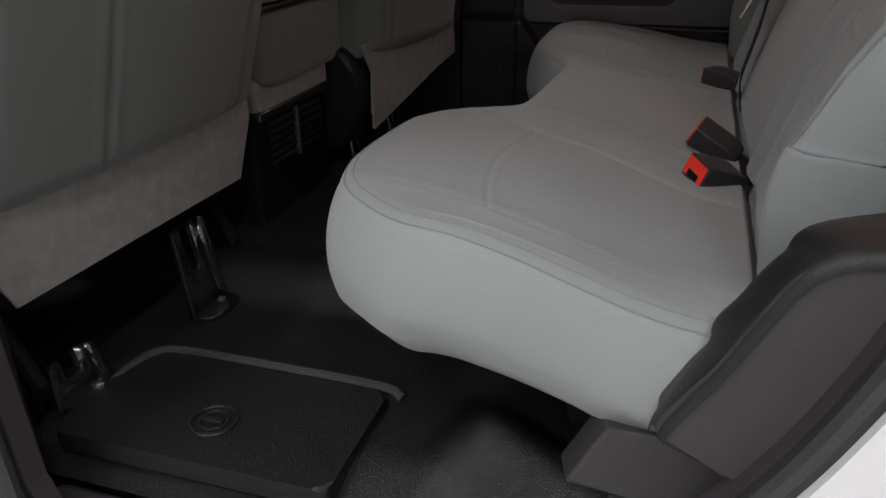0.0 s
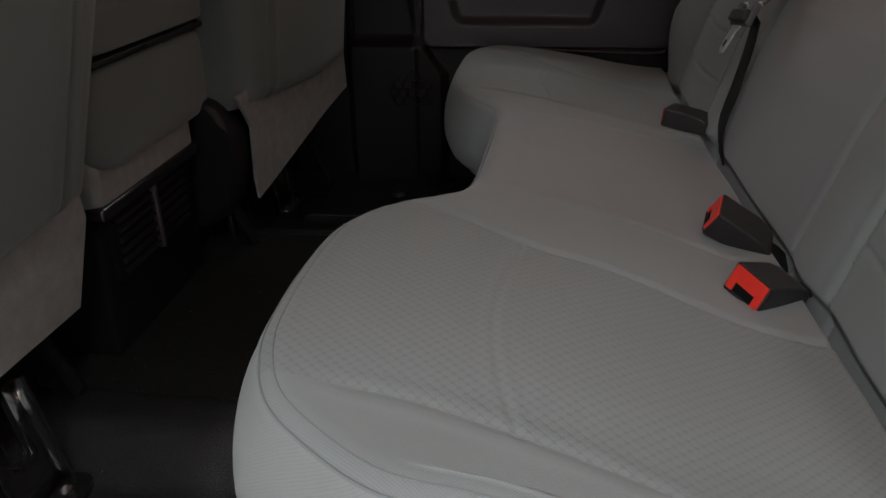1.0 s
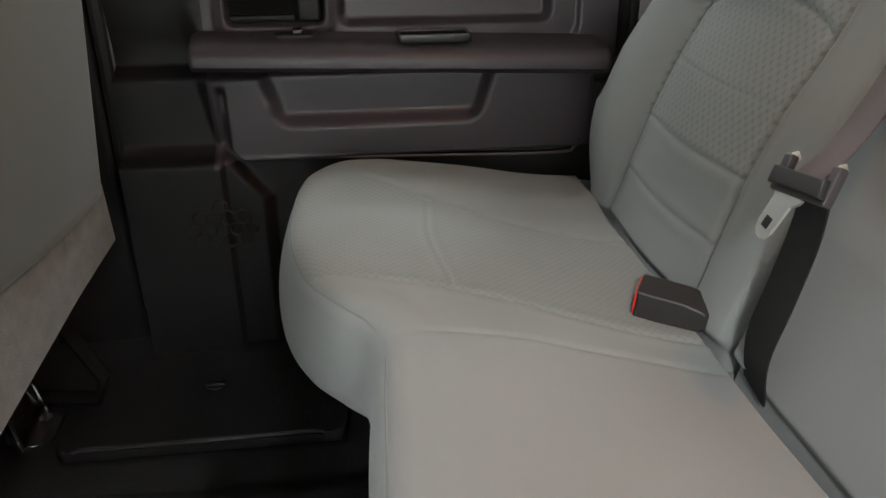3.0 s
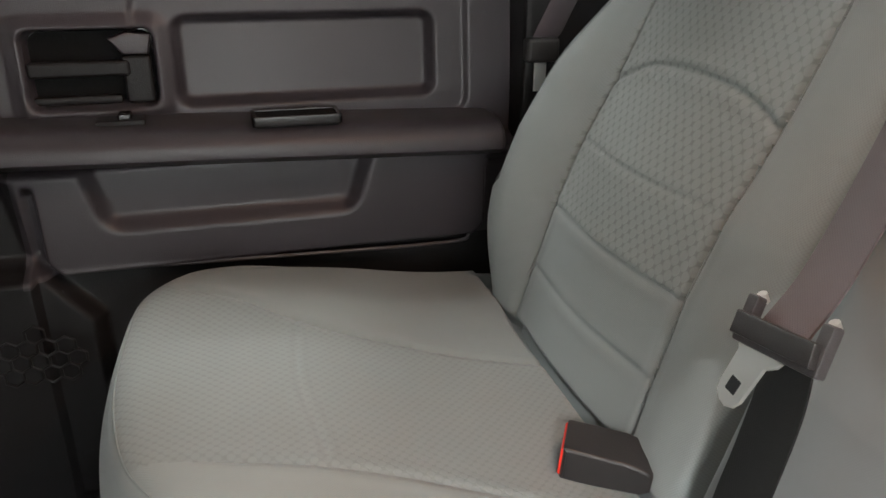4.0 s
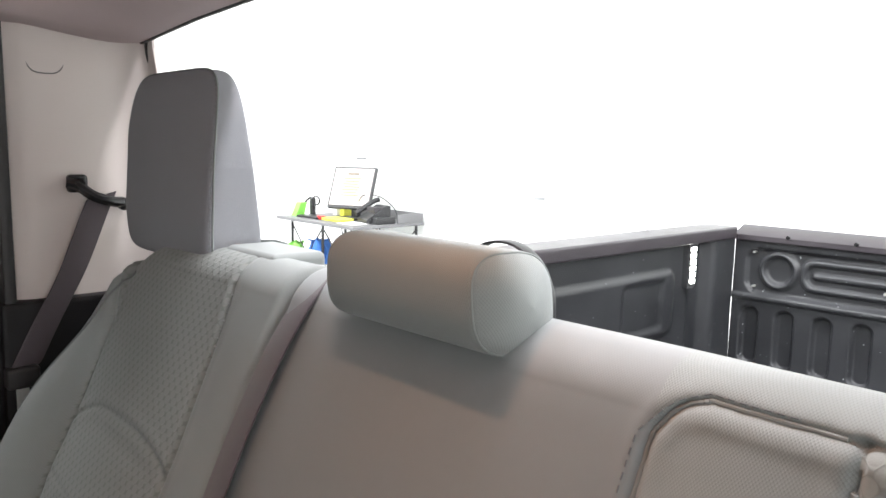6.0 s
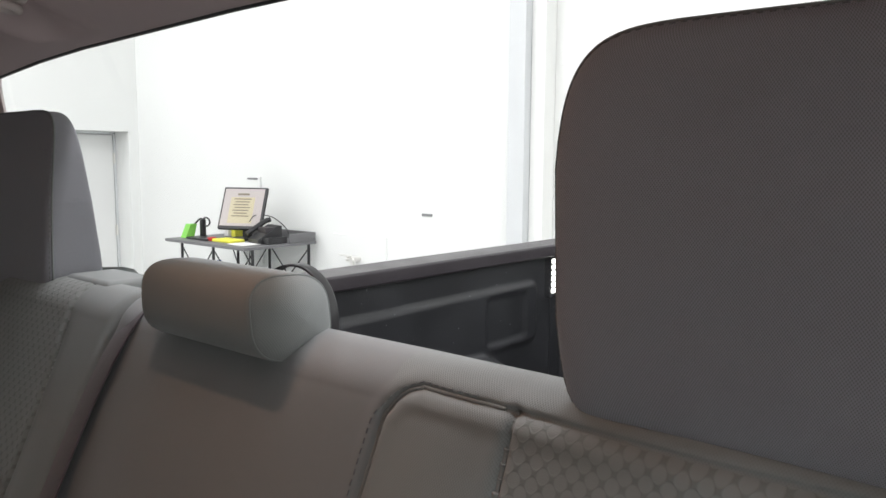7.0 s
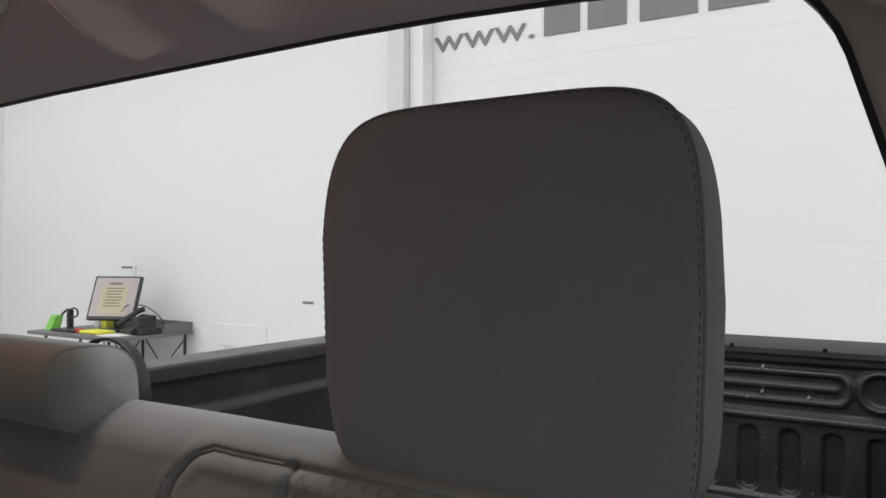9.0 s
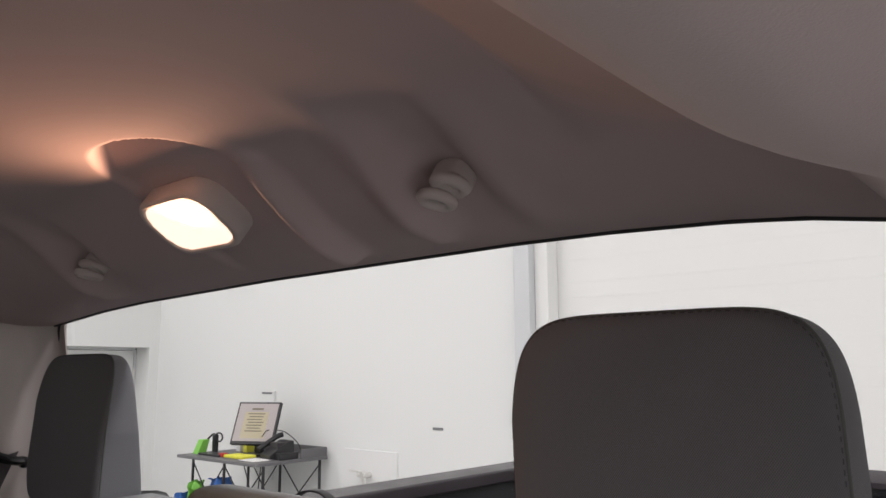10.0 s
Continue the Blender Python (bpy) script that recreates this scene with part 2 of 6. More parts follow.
def link(name, mesh, material, parent=None, label="", smooth=True):
    if material and not mesh.materials:
        mesh.materials.append(material)
    if smooth:
        mesh.polygons.foreach_set("use_smooth", [True] * len(mesh.polygons))
    ob = new(name, mesh)
    if parent:
        ob.parent = parent
        if not parent.parent:  # a thing stands at its base; its parts are modelled in place
            ob.matrix_parent_inverse = Matrix.Translation(parent.location).inverted()
    if label:
        ob["label"] = label
    return ob


def part(name, bm, material, parent=None, label="", smooth=True, sharp=35):
    bmesh.ops.recalc_face_normals(bm, faces=bm.faces)
    mesh = bpy.data.meshes.new(name)
    for e in bm.edges:
        if len(e.link_faces) == 2 and e.calc_face_angle(0) > radians(sharp):
            e.smooth = False
    bm.to_mesh(mesh)
    bm.free()
    ob = link(name, mesh, material, parent, label, smooth)
    if smooth and len(mesh.polygons) < 400:  # flat faces stay flat up to their rounded edges
        even = ob.modifiers.new("even_normals", "WEIGHTED_NORMAL")
        even.keep_sharp = True
    return ob


def box(bm, lo, hi, bevel=0.0, m=None, seg=2):
    """A box from corner to corner, with rounded edges, moved by m."""
    c = [(a + b) / 2 for a, b in zip(lo, hi)]
    s = [abs(b - a) for a, b in zip(lo, hi)]
    made = bmesh.ops.create_cube(bm, size=1, matrix=Matrix.Translation(c) @ Matrix.Diagonal((*s, 1)))["verts"]
    if bevel:
        edges = list({e for v in made for e in v.link_edges})
        res = bmesh.ops.bevel(bm, geom=edges, offset=min(bevel, min(s) * 0.49), segments=seg, profile=0.5, affect="EDGES")
        made = list({v for f in res["faces"] for v in f.verts} | {v for v in made if v.is_valid})
    if m is not None:
        bmesh.ops.transform(bm, matrix=m, verts=[v for v in made if v.is_valid])
    return made


def rod(bm, pts, r, n=10, closed=False):
    """A round bar along a line of points."""
    pts = [Vector(p) for p in pts]
    rings, k, s = [], len(pts), None
    for i, p in enumerate(pts):
        a = pts[(i - 1) % k] if closed or i else p
        b = pts[(i + 1) % k] if closed or i < k - 1 else p
        d = (b - a).normalized()
        s = d.cross(Vector((0, 0, 1)) if abs(d.z) < 0.9 else Vector((1, 0, 0))) if s is None else s - d * d.dot(s)
        s = s.normalized()
        t = s.cross(d).normalized()
        rings.append([bm.verts.new(p + r * (math.cos(q) * s + math.sin(q) * t)) for q in (2 * math.pi * j / n for j in range(n))])
    for i in range(k if closed else k - 1):
        A, B = rings[i], rings[(i + 1) % k]
        for j in range(n):
            bm.faces.new((A[j], A[(j + 1) % n], B[(j + 1) % n], B[j]))
    if not closed:
        bm.faces.new(rings[0][::-1])
        bm.faces.new(rings[-1])


def smooth_line(pts, steps=8):
    """A Catmull-Rom line through points."""
    P = [np.array(p, float) for p in pts]
    P = [2 * P[0] - P[1]] + P + [2 * P[-1] - P[-2]]
    out = []
    for i in range(1, len(P) - 2):
        a, b, c, d = P[i - 1:i + 3]
        for k in range(steps):
            t = k / steps
            out.append(0.5 * (2 * b + (c - a) * t + (2 * a - 5 * b + 4 * c - d) * t * t + (3 * b - a - 3 * c + d) * t ** 3))
    out.append(P[-2])
    return np.array(out)


def sheet_mesh(name, V, uv=None, faces=None):
    """A mesh from a grid of points V[i, j], with UV in metres."""
    n, k = V.shape[:2]
    idx = np.arange(n * k).reshape(n, k)
    F = np.stack([idx[:-1, :-1], idx[1:, :-1], idx[1:, 1:], idx[:-1, 1:]], -1).reshape(-1, 4)
    if faces is not None:
        F = F[faces.reshape(-1)]
    used, inv = np.unique(F, return_inverse=True)
    F = inv.reshape(F.shape)
    mesh = bpy.data.meshes.new(name)
    mesh.from_pydata(V.reshape(-1, 3)[used].tolist(), [], F.tolist())
    if uv is not None:
        lay = mesh.uv_layers.new(name="UVMap")
        lay.data.foreach_set("uv", uv.reshape(-1, 2)[used][F.reshape(-1)].astype(np.float32).reshape(-1))
    mesh.update()
    return mesh


def strap(V, width, thick, name, material, parent, label=""):
    """A flat band along points with side vectors: V is a list of (point, side)."""
    rows, uv, run = [], [], 0
    for i, (p, s) in enumerate(V):
        p, s = Vector(p), Vector(s).normalized()
        d = (Vector(V[min(i + 1, len(V) - 1)][0]) - Vector(V[max(i - 1, 0)][0])).normalized()
        nrm = d.cross(s).normalized()
        if i:
            run += (p - Vector(V[i - 1][0])).length
        h, t = width / 2, thick / 2
        ring = [p + s * a + nrm * b for a, b in ((-h, -t), (-h + t, -t * 1.3), (h - t, -t * 1.3), (h, -t), (h, t), (h - t, t * 1.3), (-h + t, t * 1.3), (-h, t), (-h, -t))]
        rows.append([tuple(q) for q in ring])
        uv.append([(run, a) for a in (-h, -h, h, h, h, h, -h, -h, -h)])
    return link(name, sheet_mesh(name, np.array(rows), np.array(uv)), material, parent, label)


def prism(bm, outline, axis, a, b, bevel=0.0, seg=2):
    """A plate: a 2D outline drawn out along an axis from a to b."""
    def at(p, h):
        return {"x": (h, p[0], p[1]), "y": (p[0], h, p[1]), "z": (p[0], p[1], h)}[axis]
    A = [bm.verts.new(at(p, a)) for p in outline]
    B = [bm.verts.new(at(p, b)) for p in outline]
    n = len(outline)
    fs = [bm.faces.new(A), bm.faces.new(B[::-1])]
    for i in range(n):
        fs.append(bm.faces.new((A[i], B[i], B[(i + 1) % n], A[(i + 1) % n])))
    if bevel:
        edges = [e for f in fs[:2] for e in f.edges]
        bmesh.ops.bevel(bm, geom=edges, offset=bevel, segments=seg, profile=0.5, affect="EDGES")
    return fs


def rrect(cx, cy, hx, hy, r, n=5):
    out = []
    for sx, sy, a0 in ((1, 1, 0), (-1, 1, 90), (-1, -1, 180), (1, -1, 270)):
        for k in range(n + 1):
            a = radians(a0 + 90 * k / n)
            out.append((cx + sx * (hx - r) + r * math.cos(a), cy + sy * (hy - r) + r * math.sin(a)))
    return out


def sstep(a, b, x):
    t = np.clip((x - a) / (b - a), 0, 1)
    return t * t * (3 - 2 * t)


def rmask(x, y, cx, cy, hx, hy, r, soft):
    """1 inside a rounded rectangle, 0 outside, with a soft wall inside the edge."""
    qx, qy = np.abs(x - cx) - hx + r, np.abs(y - cy) - hy + r
    d = np.hypot(np.maximum(qx, 0), np.maximum(qy, 0)) + np.minimum(np.maximum(qx, qy), 0) - r
    return 1 - sstep(-soft, 0, d)


def line_dist(x, y, line):
    """The distance of points from a polyline."""
    best = np.full(np.shape(x), 9.0)
    for (ax, ay), (bx, by) in zip(line[:-1], line[1:]):
        dx, dy = bx - ax, by - ay
        t = np.clip(((x - ax) * dx + (y - ay) * dy) / (dx * dx + dy * dy), 0, 1)
        best = np.minimum(best, np.hypot(x - ax - t * dx, y - ay - t * dy))
    return best


def inside(x, y, poly):
    """Which points lie in a polygon."""
    res = np.zeros(np.shape(x), bool)
    n = len(poly)
    for i in range(n):
        (ax, ay), (bx, by) = poly[i], poly[(i + 1) % n]
        if ay == by:
            continue
        res ^= ((ay > y) != (by > y)) & (x < (bx - ax) * (y - ay) / (by - ay) + ax)
    return res


def superblock(hx, hy, hz, e1=0.35, e2=0.35, n=40):
    """A pillow: a superquadric block with half sizes hx, hy, hz, as a grid of points."""
    u = np.linspace(-np.pi / 2, np.pi / 2, n)[:, None]
    v = np.linspace(-np.pi, np.pi, 2 * n)[None, :]
    sp = lambda w, e: np.sign(w) * np.abs(w) ** e
    return np.stack([hx * sp(np.sin(u), e1) + 0 * v, hy * sp(np.cos(u), e1) * sp(np.cos(v), e2), hz * sp(np.cos(u), e1) * sp(np.sin(v), e2)], -1)

# ---- rear bench: a wide seat (driver's side and middle) and a narrow seat ----
wide_seat = thing("rear_seat", "wide grey cloth rear seat with two headrests, mesh insert", "car seat", "rear seats", (-0.4, -0.3, 0.1))
narrow_seat = thing("rear_seat", "narrow grey cloth rear seat with honeycomb mesh insert", "car seat", "rear seats", (-0.4, 0.5, 0.1))

FRONT_EDGE = [(-0.17, -0.80), (-0.267, -0.80), (-0.33, -0.785), (-0.40, -0.752), (-0.46, -0.728), (-0.53, -0.708), (-0.597, -0.698), (-0.654, -0.662), (-0.702, -0.614), (-0.728, -0.545), (-0.734, -0.465),
              (-0.732, -0.385), (-0.724, -0.310), (-0.702, -0.250), (-0.668, -0.207), (-0.628, -0.178), (-0.602, -0.145), (-0.590, -0.08), (-0.583, 0.03), (-0.578, 0.14), (-0.574, 0.21),
              (-0.585, 0.26), (-0.618, 0.30), (-0.650, 0.35), (-0.668, 0.42), (-0.676, 0.50), (-0.673, 0.59), (-0.658, 0.668), (-0.617, 0.727), (-0.555, 0.754), (-0.45, 0.762), (-0.17, 0.765)]
SEAMS = {
    "driver_inner": [(-0.74, -0.13), (-0.650, -0.217), (-0.514, -0.322), (-0.425, -0.350), (-0.343, -0.372), (-0.25, -0.392), (-0.14, -0.41)],
    "driver_outer": [(-0.76, -0.56), (-0.675, -0.590), (-0.59, -0.607), (-0.512, -0.630), (-0.44, -0.650), (-0.36, -0.674), (-0.271, -0.70), (-0.14, -0.73)],
    "driver_cross": [(-0.514, -0.322), (-0.535, -0.467), (-0.529, -0.560), (-0.512, -0.630)],
    "middle": [(-0.60, -0.13), (-0.519, -0.142), (-0.435, -0.165), (-0.36, -0.195), (-0.25, -0.24), (-0.14, -0.28)],
    "pass_outer": [(-0.72, 0.73), (-0.634, 0.682), (-0.545, 0.633), (-0.484, 0.590), (-0.378, 0.540), (-0.236, 0.490), (-0.14, 0.46)],
    "pass_inner": [(-0.72, 0.37), (-0.656, 0.357), (-0.564, 0.342), (-0.485, 0.329), (-0.410, 0.305), (-0.305, 0.266), (-0.14, 0.22)],
    "pass_cross": [(-0.484, 0.590), (-0.490, 0.520), (-0.494, 0.452), (-0.483, 0.359), (-0.485, 0.329)],
}
SEAMS = {k: smooth_line(v, 4) for k, v in SEAMS.items()}
SPLIT_X, SPLIT_Y = [-0.70, -0.58, -0.5, -0.42, -0.285, -0.19, -0.1], [0.235, 0.228, 0.240, 0.236, 0.205, 0.175, 0.15]


def cushion_top(x, y):
    z = 0.290 + 0.052 * sstep(-0.18, -0.62, x) + 0.022 * np.cos(np.clip((y + 0.47) / 0.24, -1.57, 1.57)) * sstep(-0.24, -0.48, x) + 0.006 * np.cos(np.clip((y - 0.49) / 0.22, -1.57, 1.57))
    z = z + 0.014 * sstep(0.55, 0.64, y)
    z = z + np.interp(x, [-0.62, -0.46, -0.40, -0.28, -0.20], [0.002, 0.007, 0.014, 0.034, 0.038]) * sstep(-0.60, -0.75, y)  # the outer bolster stays high
    for key, line in SEAMS.items():
        d = line_dist(x, y, line) * (1.6 if "cross" in key else 1.0)
        z = z - {"driver_cross": 0.45, "pass_cross": 0.45, "driver_outer": 0.5, "driver_inner": 1.5, "pass_outer": 1.4}.get(key, 0.9) * 0.0026 * np.exp(-(d / 0.0038) ** 2) + 0.0007 * np.exp(-((d - 0.012) / 0.007) ** 2)
    d = y - np.interp(x, SPLIT_X, SPLIT_Y)
    z = z - 0.0016 * np.exp(-(d / 0.004) ** 2)
    wrinkle = np.array([[noise.noise((a * 9, b * 9, 0.3)) for a, b in zip(r, s)] for r, s in zip(x, y)])
    z = z - 0.030 * sstep(-0.224, -0.208, x)  # the cushion rolls down before the backrest
    return z + 0.0022 * wrinkle


def build_cushion():
    edge = smooth_line(FRONT_EDGE, 18)
    tang = np.gradient(edge, axis=0)
    tang /= np.linalg.norm(tang, axis=1)[:, None]
    out = np.stack([-tang[:, 1], tang[:, 0]], 1)  # points away from the seat
    for _ in range(3):
        out[1:-1] = (out[:-2] + out[1:-1] * 2 + out[2:]) / 4
    out /= np.linalg.norm(out, axis=1)[:, None]
    back = np.stack([np.full(len(edge), -0.12), np.clip(edge[:, 1], -0.715, 0.70)], 1)
    R = 0.032
    inner = edge - R * out
    w = np.linspace(0, 1, 230)
    flat = back[:, None, :] * (1 - w)[None, :, None] + inner[:, None, :] * w[None, :, None]
    zt = cushion_top(flat[..., 0], flat[..., 1])
    ze = np.convolve(np.pad(zt[:, -1], 12, mode="edge"), np.ones(25) / 25, "valid")
    blend = sstep(0.90, 1.0, w)[None, :]
    zt = zt * (1 - blend) + ze[:, None] * blend
    rows = [np.concatenate([flat, zt[..., None]], -1)]
    th = np.linspace(0, 1.36, 17)[1:]
    p = inner[:, None, :] + R * np.sin(th)[None, :, None] * out[:, None, :]
    z = ze[:, None] - R * (1 - np.cos(th))[None, :]
    z = z - 0.0006 * np.exp(-((th - 0.74) / 0.06) ** 2)[None, :]
    rows.append(np.concatenate([p, z[..., None]], -1))
    low = np.where(edge[:, 1] < -0.2, 0.166, 0.172)[:, None]
    k = np.linspace(0, 1, 16)[1:]
    z = (ze - 0.79 * R)[:, None] * (1 - k)[None, :] + low * k[None, :]
    ahead = np.clip(-out[:, 0], 0, 1) ** 1.5 * np.where(edge[:, 1] < 0, sstep(-0.16, -0.34, edge[:, 1]), 0.4 * sstep(0.28, 0.40, edge[:, 1]))  # the front face flares towards its foot
    shift = -0.0007 + 0.006 * ahead[:, None] * sstep(0, 0.8, k)[None, :] + (0.009 + 0.010 * ahead[:, None]) * np.sin(np.pi * k ** 0.8)[None, :] - 0.026 * (1 - ahead)[:, None] * sstep(0.5, 1, k)[None, :] - 0.018 * sstep(0.80, 1, k)[None, :]
    p = edge[:, None, :] + shift[:, :, None] * out[:, None, :]
    rows.append(np.concatenate([p, z[..., None]], -1))
    k = np.linspace(0, 1, 5)[1:]
    p = edge[:, None, :] + (shift[:, -1:] - 0.012 - 0.25 * k[None, :])[:, :, None] * out[:, None, :]
    rows.append(np.concatenate([p, np.repeat(low, 4, 1)[..., None] - 0.004], -1))
    V = np.concatenate(rows, 1)
    step = np.linalg.norm(np.diff(V, axis=1), axis=-1)
    run = np.concatenate([np.zeros((len(V), 1)), np.cumsum(step, 1)], 1)
    side = np.concatenate([[0], np.cumsum(np.linalg.norm(np.diff(edge, axis=0), axis=1))])
    ntop = 230 + 9
    uv = np.stack([V[..., 1], V[..., 0]], -1)
    uv[:, ntop:] = np.stack([np.repeat(side[:, None], V.shape[1] - ntop, 1), run[:, ntop:]], -1)
    c = (V[:-1, :-1] + V[1:, 1:]) / 2
    top = np.zeros(c.shape[:2], bool)
    top[:, :ntop] = True
    narrow = c[..., 1] > np.interp(c[..., 0], SPLIT_X, SPLIT_Y)
    narrow[:, ntop:] = (c[:, ntop - 1:ntop, 1] > 0.228)
    din, dout = SEAMS["driver_inner"], SEAMS["driver_outer"]
    pin, pout = SEAMS["pass_inner"], SEAMS["pass_outer"]
    dpoly = [tuple(q) for q in din] + [tuple(q) for q in dout[::-1]] + [(-0.9, -0.55), (-0.9, -0.1)]
    ppoly = [tuple(q) for q in pin] + [tuple(q) for q in pout[::-1]] + [(-0.9, 0.8), (-0.9, 0.42)]
    dm, pm = inside(c[..., 0], c[..., 1], dpoly) & top, inside(c[..., 0], c[..., 1], ppoly) & top
    mid = top & ~narrow & ~dm & (c[..., 1] > -0.20) & (c[..., 1] > np.interp(c[..., 0], SEAMS["middle"][:, 0], SEAMS["middle"][:, 1]))
    for nm, mask, mat_, seat, lab in (
            ("cushion_insert", dm, MESHC, wide_seat, "ribbed grey mesh cloth insert"), ("cushion_middle", mid, MIDCLOTH, wide_seat, "plain warm-grey cloth"),
            ("cushion_bolster", top & ~narrow & ~dm & ~mid, CLOTH, wide_seat, ""), ("cushion_side", ~top & ~narrow, VINYL, wide_seat, "fine-ribbed pale grey side cloth"),
            ("cushion_insert", pm, MESHC, narrow_seat, "honeycomb grey mesh cloth insert"), ("cushion_bolster", top & narrow & ~pm, CLOTH, narrow_seat, ""),
            ("cushion_side", ~top & narrow, VINYL, narrow_seat, "fine-ribbed grey front cloth")):
        link(nm, sheet_mesh(nm, V, uv, mask), mat_, seat, lab)
    # dark seam along the upper edge and a pale stitch line above it
    for seat, sel in ((wide_seat, edge[:, 1] < 0.205), (narrow_seat, edge[:, 1] > 0.25)):
        for row, nm in ((230 + 8, "edge_seam"), (230 + 3, "top_stitch")):
            if nm == "top_stitch":
                sel = sel & (edge[:, 1] < -0.3)
            if not sel.any():
                continue
            bm = bmesh.new()
            P = V[sel][:, row] + np.concatenate([out[sel] * 0.0006, np.full((sel.sum(), 1), 0.0002)], 1)
            rod(bm, P[::2], 0.0008 if nm == "edge_seam" else 0.0006, 6)
            part(nm, bm, THREAD, seat)


build_cushion()

# backrest
ZS, YR = [0.2, 0.28, 0.37, 0.5, 0.6, 0.7, 0.76, 0.79, 0.813, 0.829], [0.64, 0.672, 0.712, 0.738, 0.725, 0.685, 0.65, 0.615, 0.57, 0.52]
YL = [-0.595, -0.627, -0.667, -0.698, -0.710, -0.711, -0.706, -0.697, -0.682, -0.640]
BACK_Z, BACK_X = [0.18, 0.29, 0.45, 0.524, 0.595, 0.70, 0.797, 0.85], [-0.235, -0.208, -0.161, -0.131, -0.092, -0.045, -0.002, 0.018]
P_IN, P_OUT, D_IN, D_OUT, M_D, M_P = 0.322, 0.603, -0.328, -0.606, -0.209, 0.225
B_SEAMS = [
    [(P_OUT + 0.03, 0.84), (P_OUT + 0.004, 0.72), (P_OUT, 0.59), (P_OUT, 0.4), (P_OUT + 0.01, 0.2)],
    [(P_IN + 0.012, 0.84), (P_IN + 0.002, 0.72), (P_IN, 0.59), (P_IN, 0.4), (P_IN - 0.01, 0.2)],
    [(D_OUT - 0.03, 0.810), (D_OUT - 0.004, 0.72), (D_OUT, 0.59), (D_OUT, 0.4), (D_OUT, 0.2)],
    [(D_IN, 0.810), (D_IN, 0.72), (D_IN, 0.59), (D_IN, 0.4), (D_IN, 0.2)],
    [(M_D, 0.2), (M_D, 0.6), (M_D, 0.762), (M_D - 0.006, 0.793), (M_D - 0.028, 0.810), (M_D - 0.08, 0.811), (D_OUT - 0.03, 0.811)],
]
for a, b in ((P_IN, P_OUT), (D_OUT, D_IN)):
    B_SEAMS.append([(b, 0.589), (b - 0.03, 0.605), (b - 0.07, 0.618), ((a + b) / 2, 0.622), (a + 0.07, 0.616), (a + 0.03, 0.606), (a, 0.594)])
    for z0 in (0.524, 0.445, 0.368):
        B_SEAMS.append([(a, z0), ((a + b) / 2, z0 - 0.004), (b, z0)])
B_SEAMS = [smooth_line(s, 4) for s in B_SEAMS]


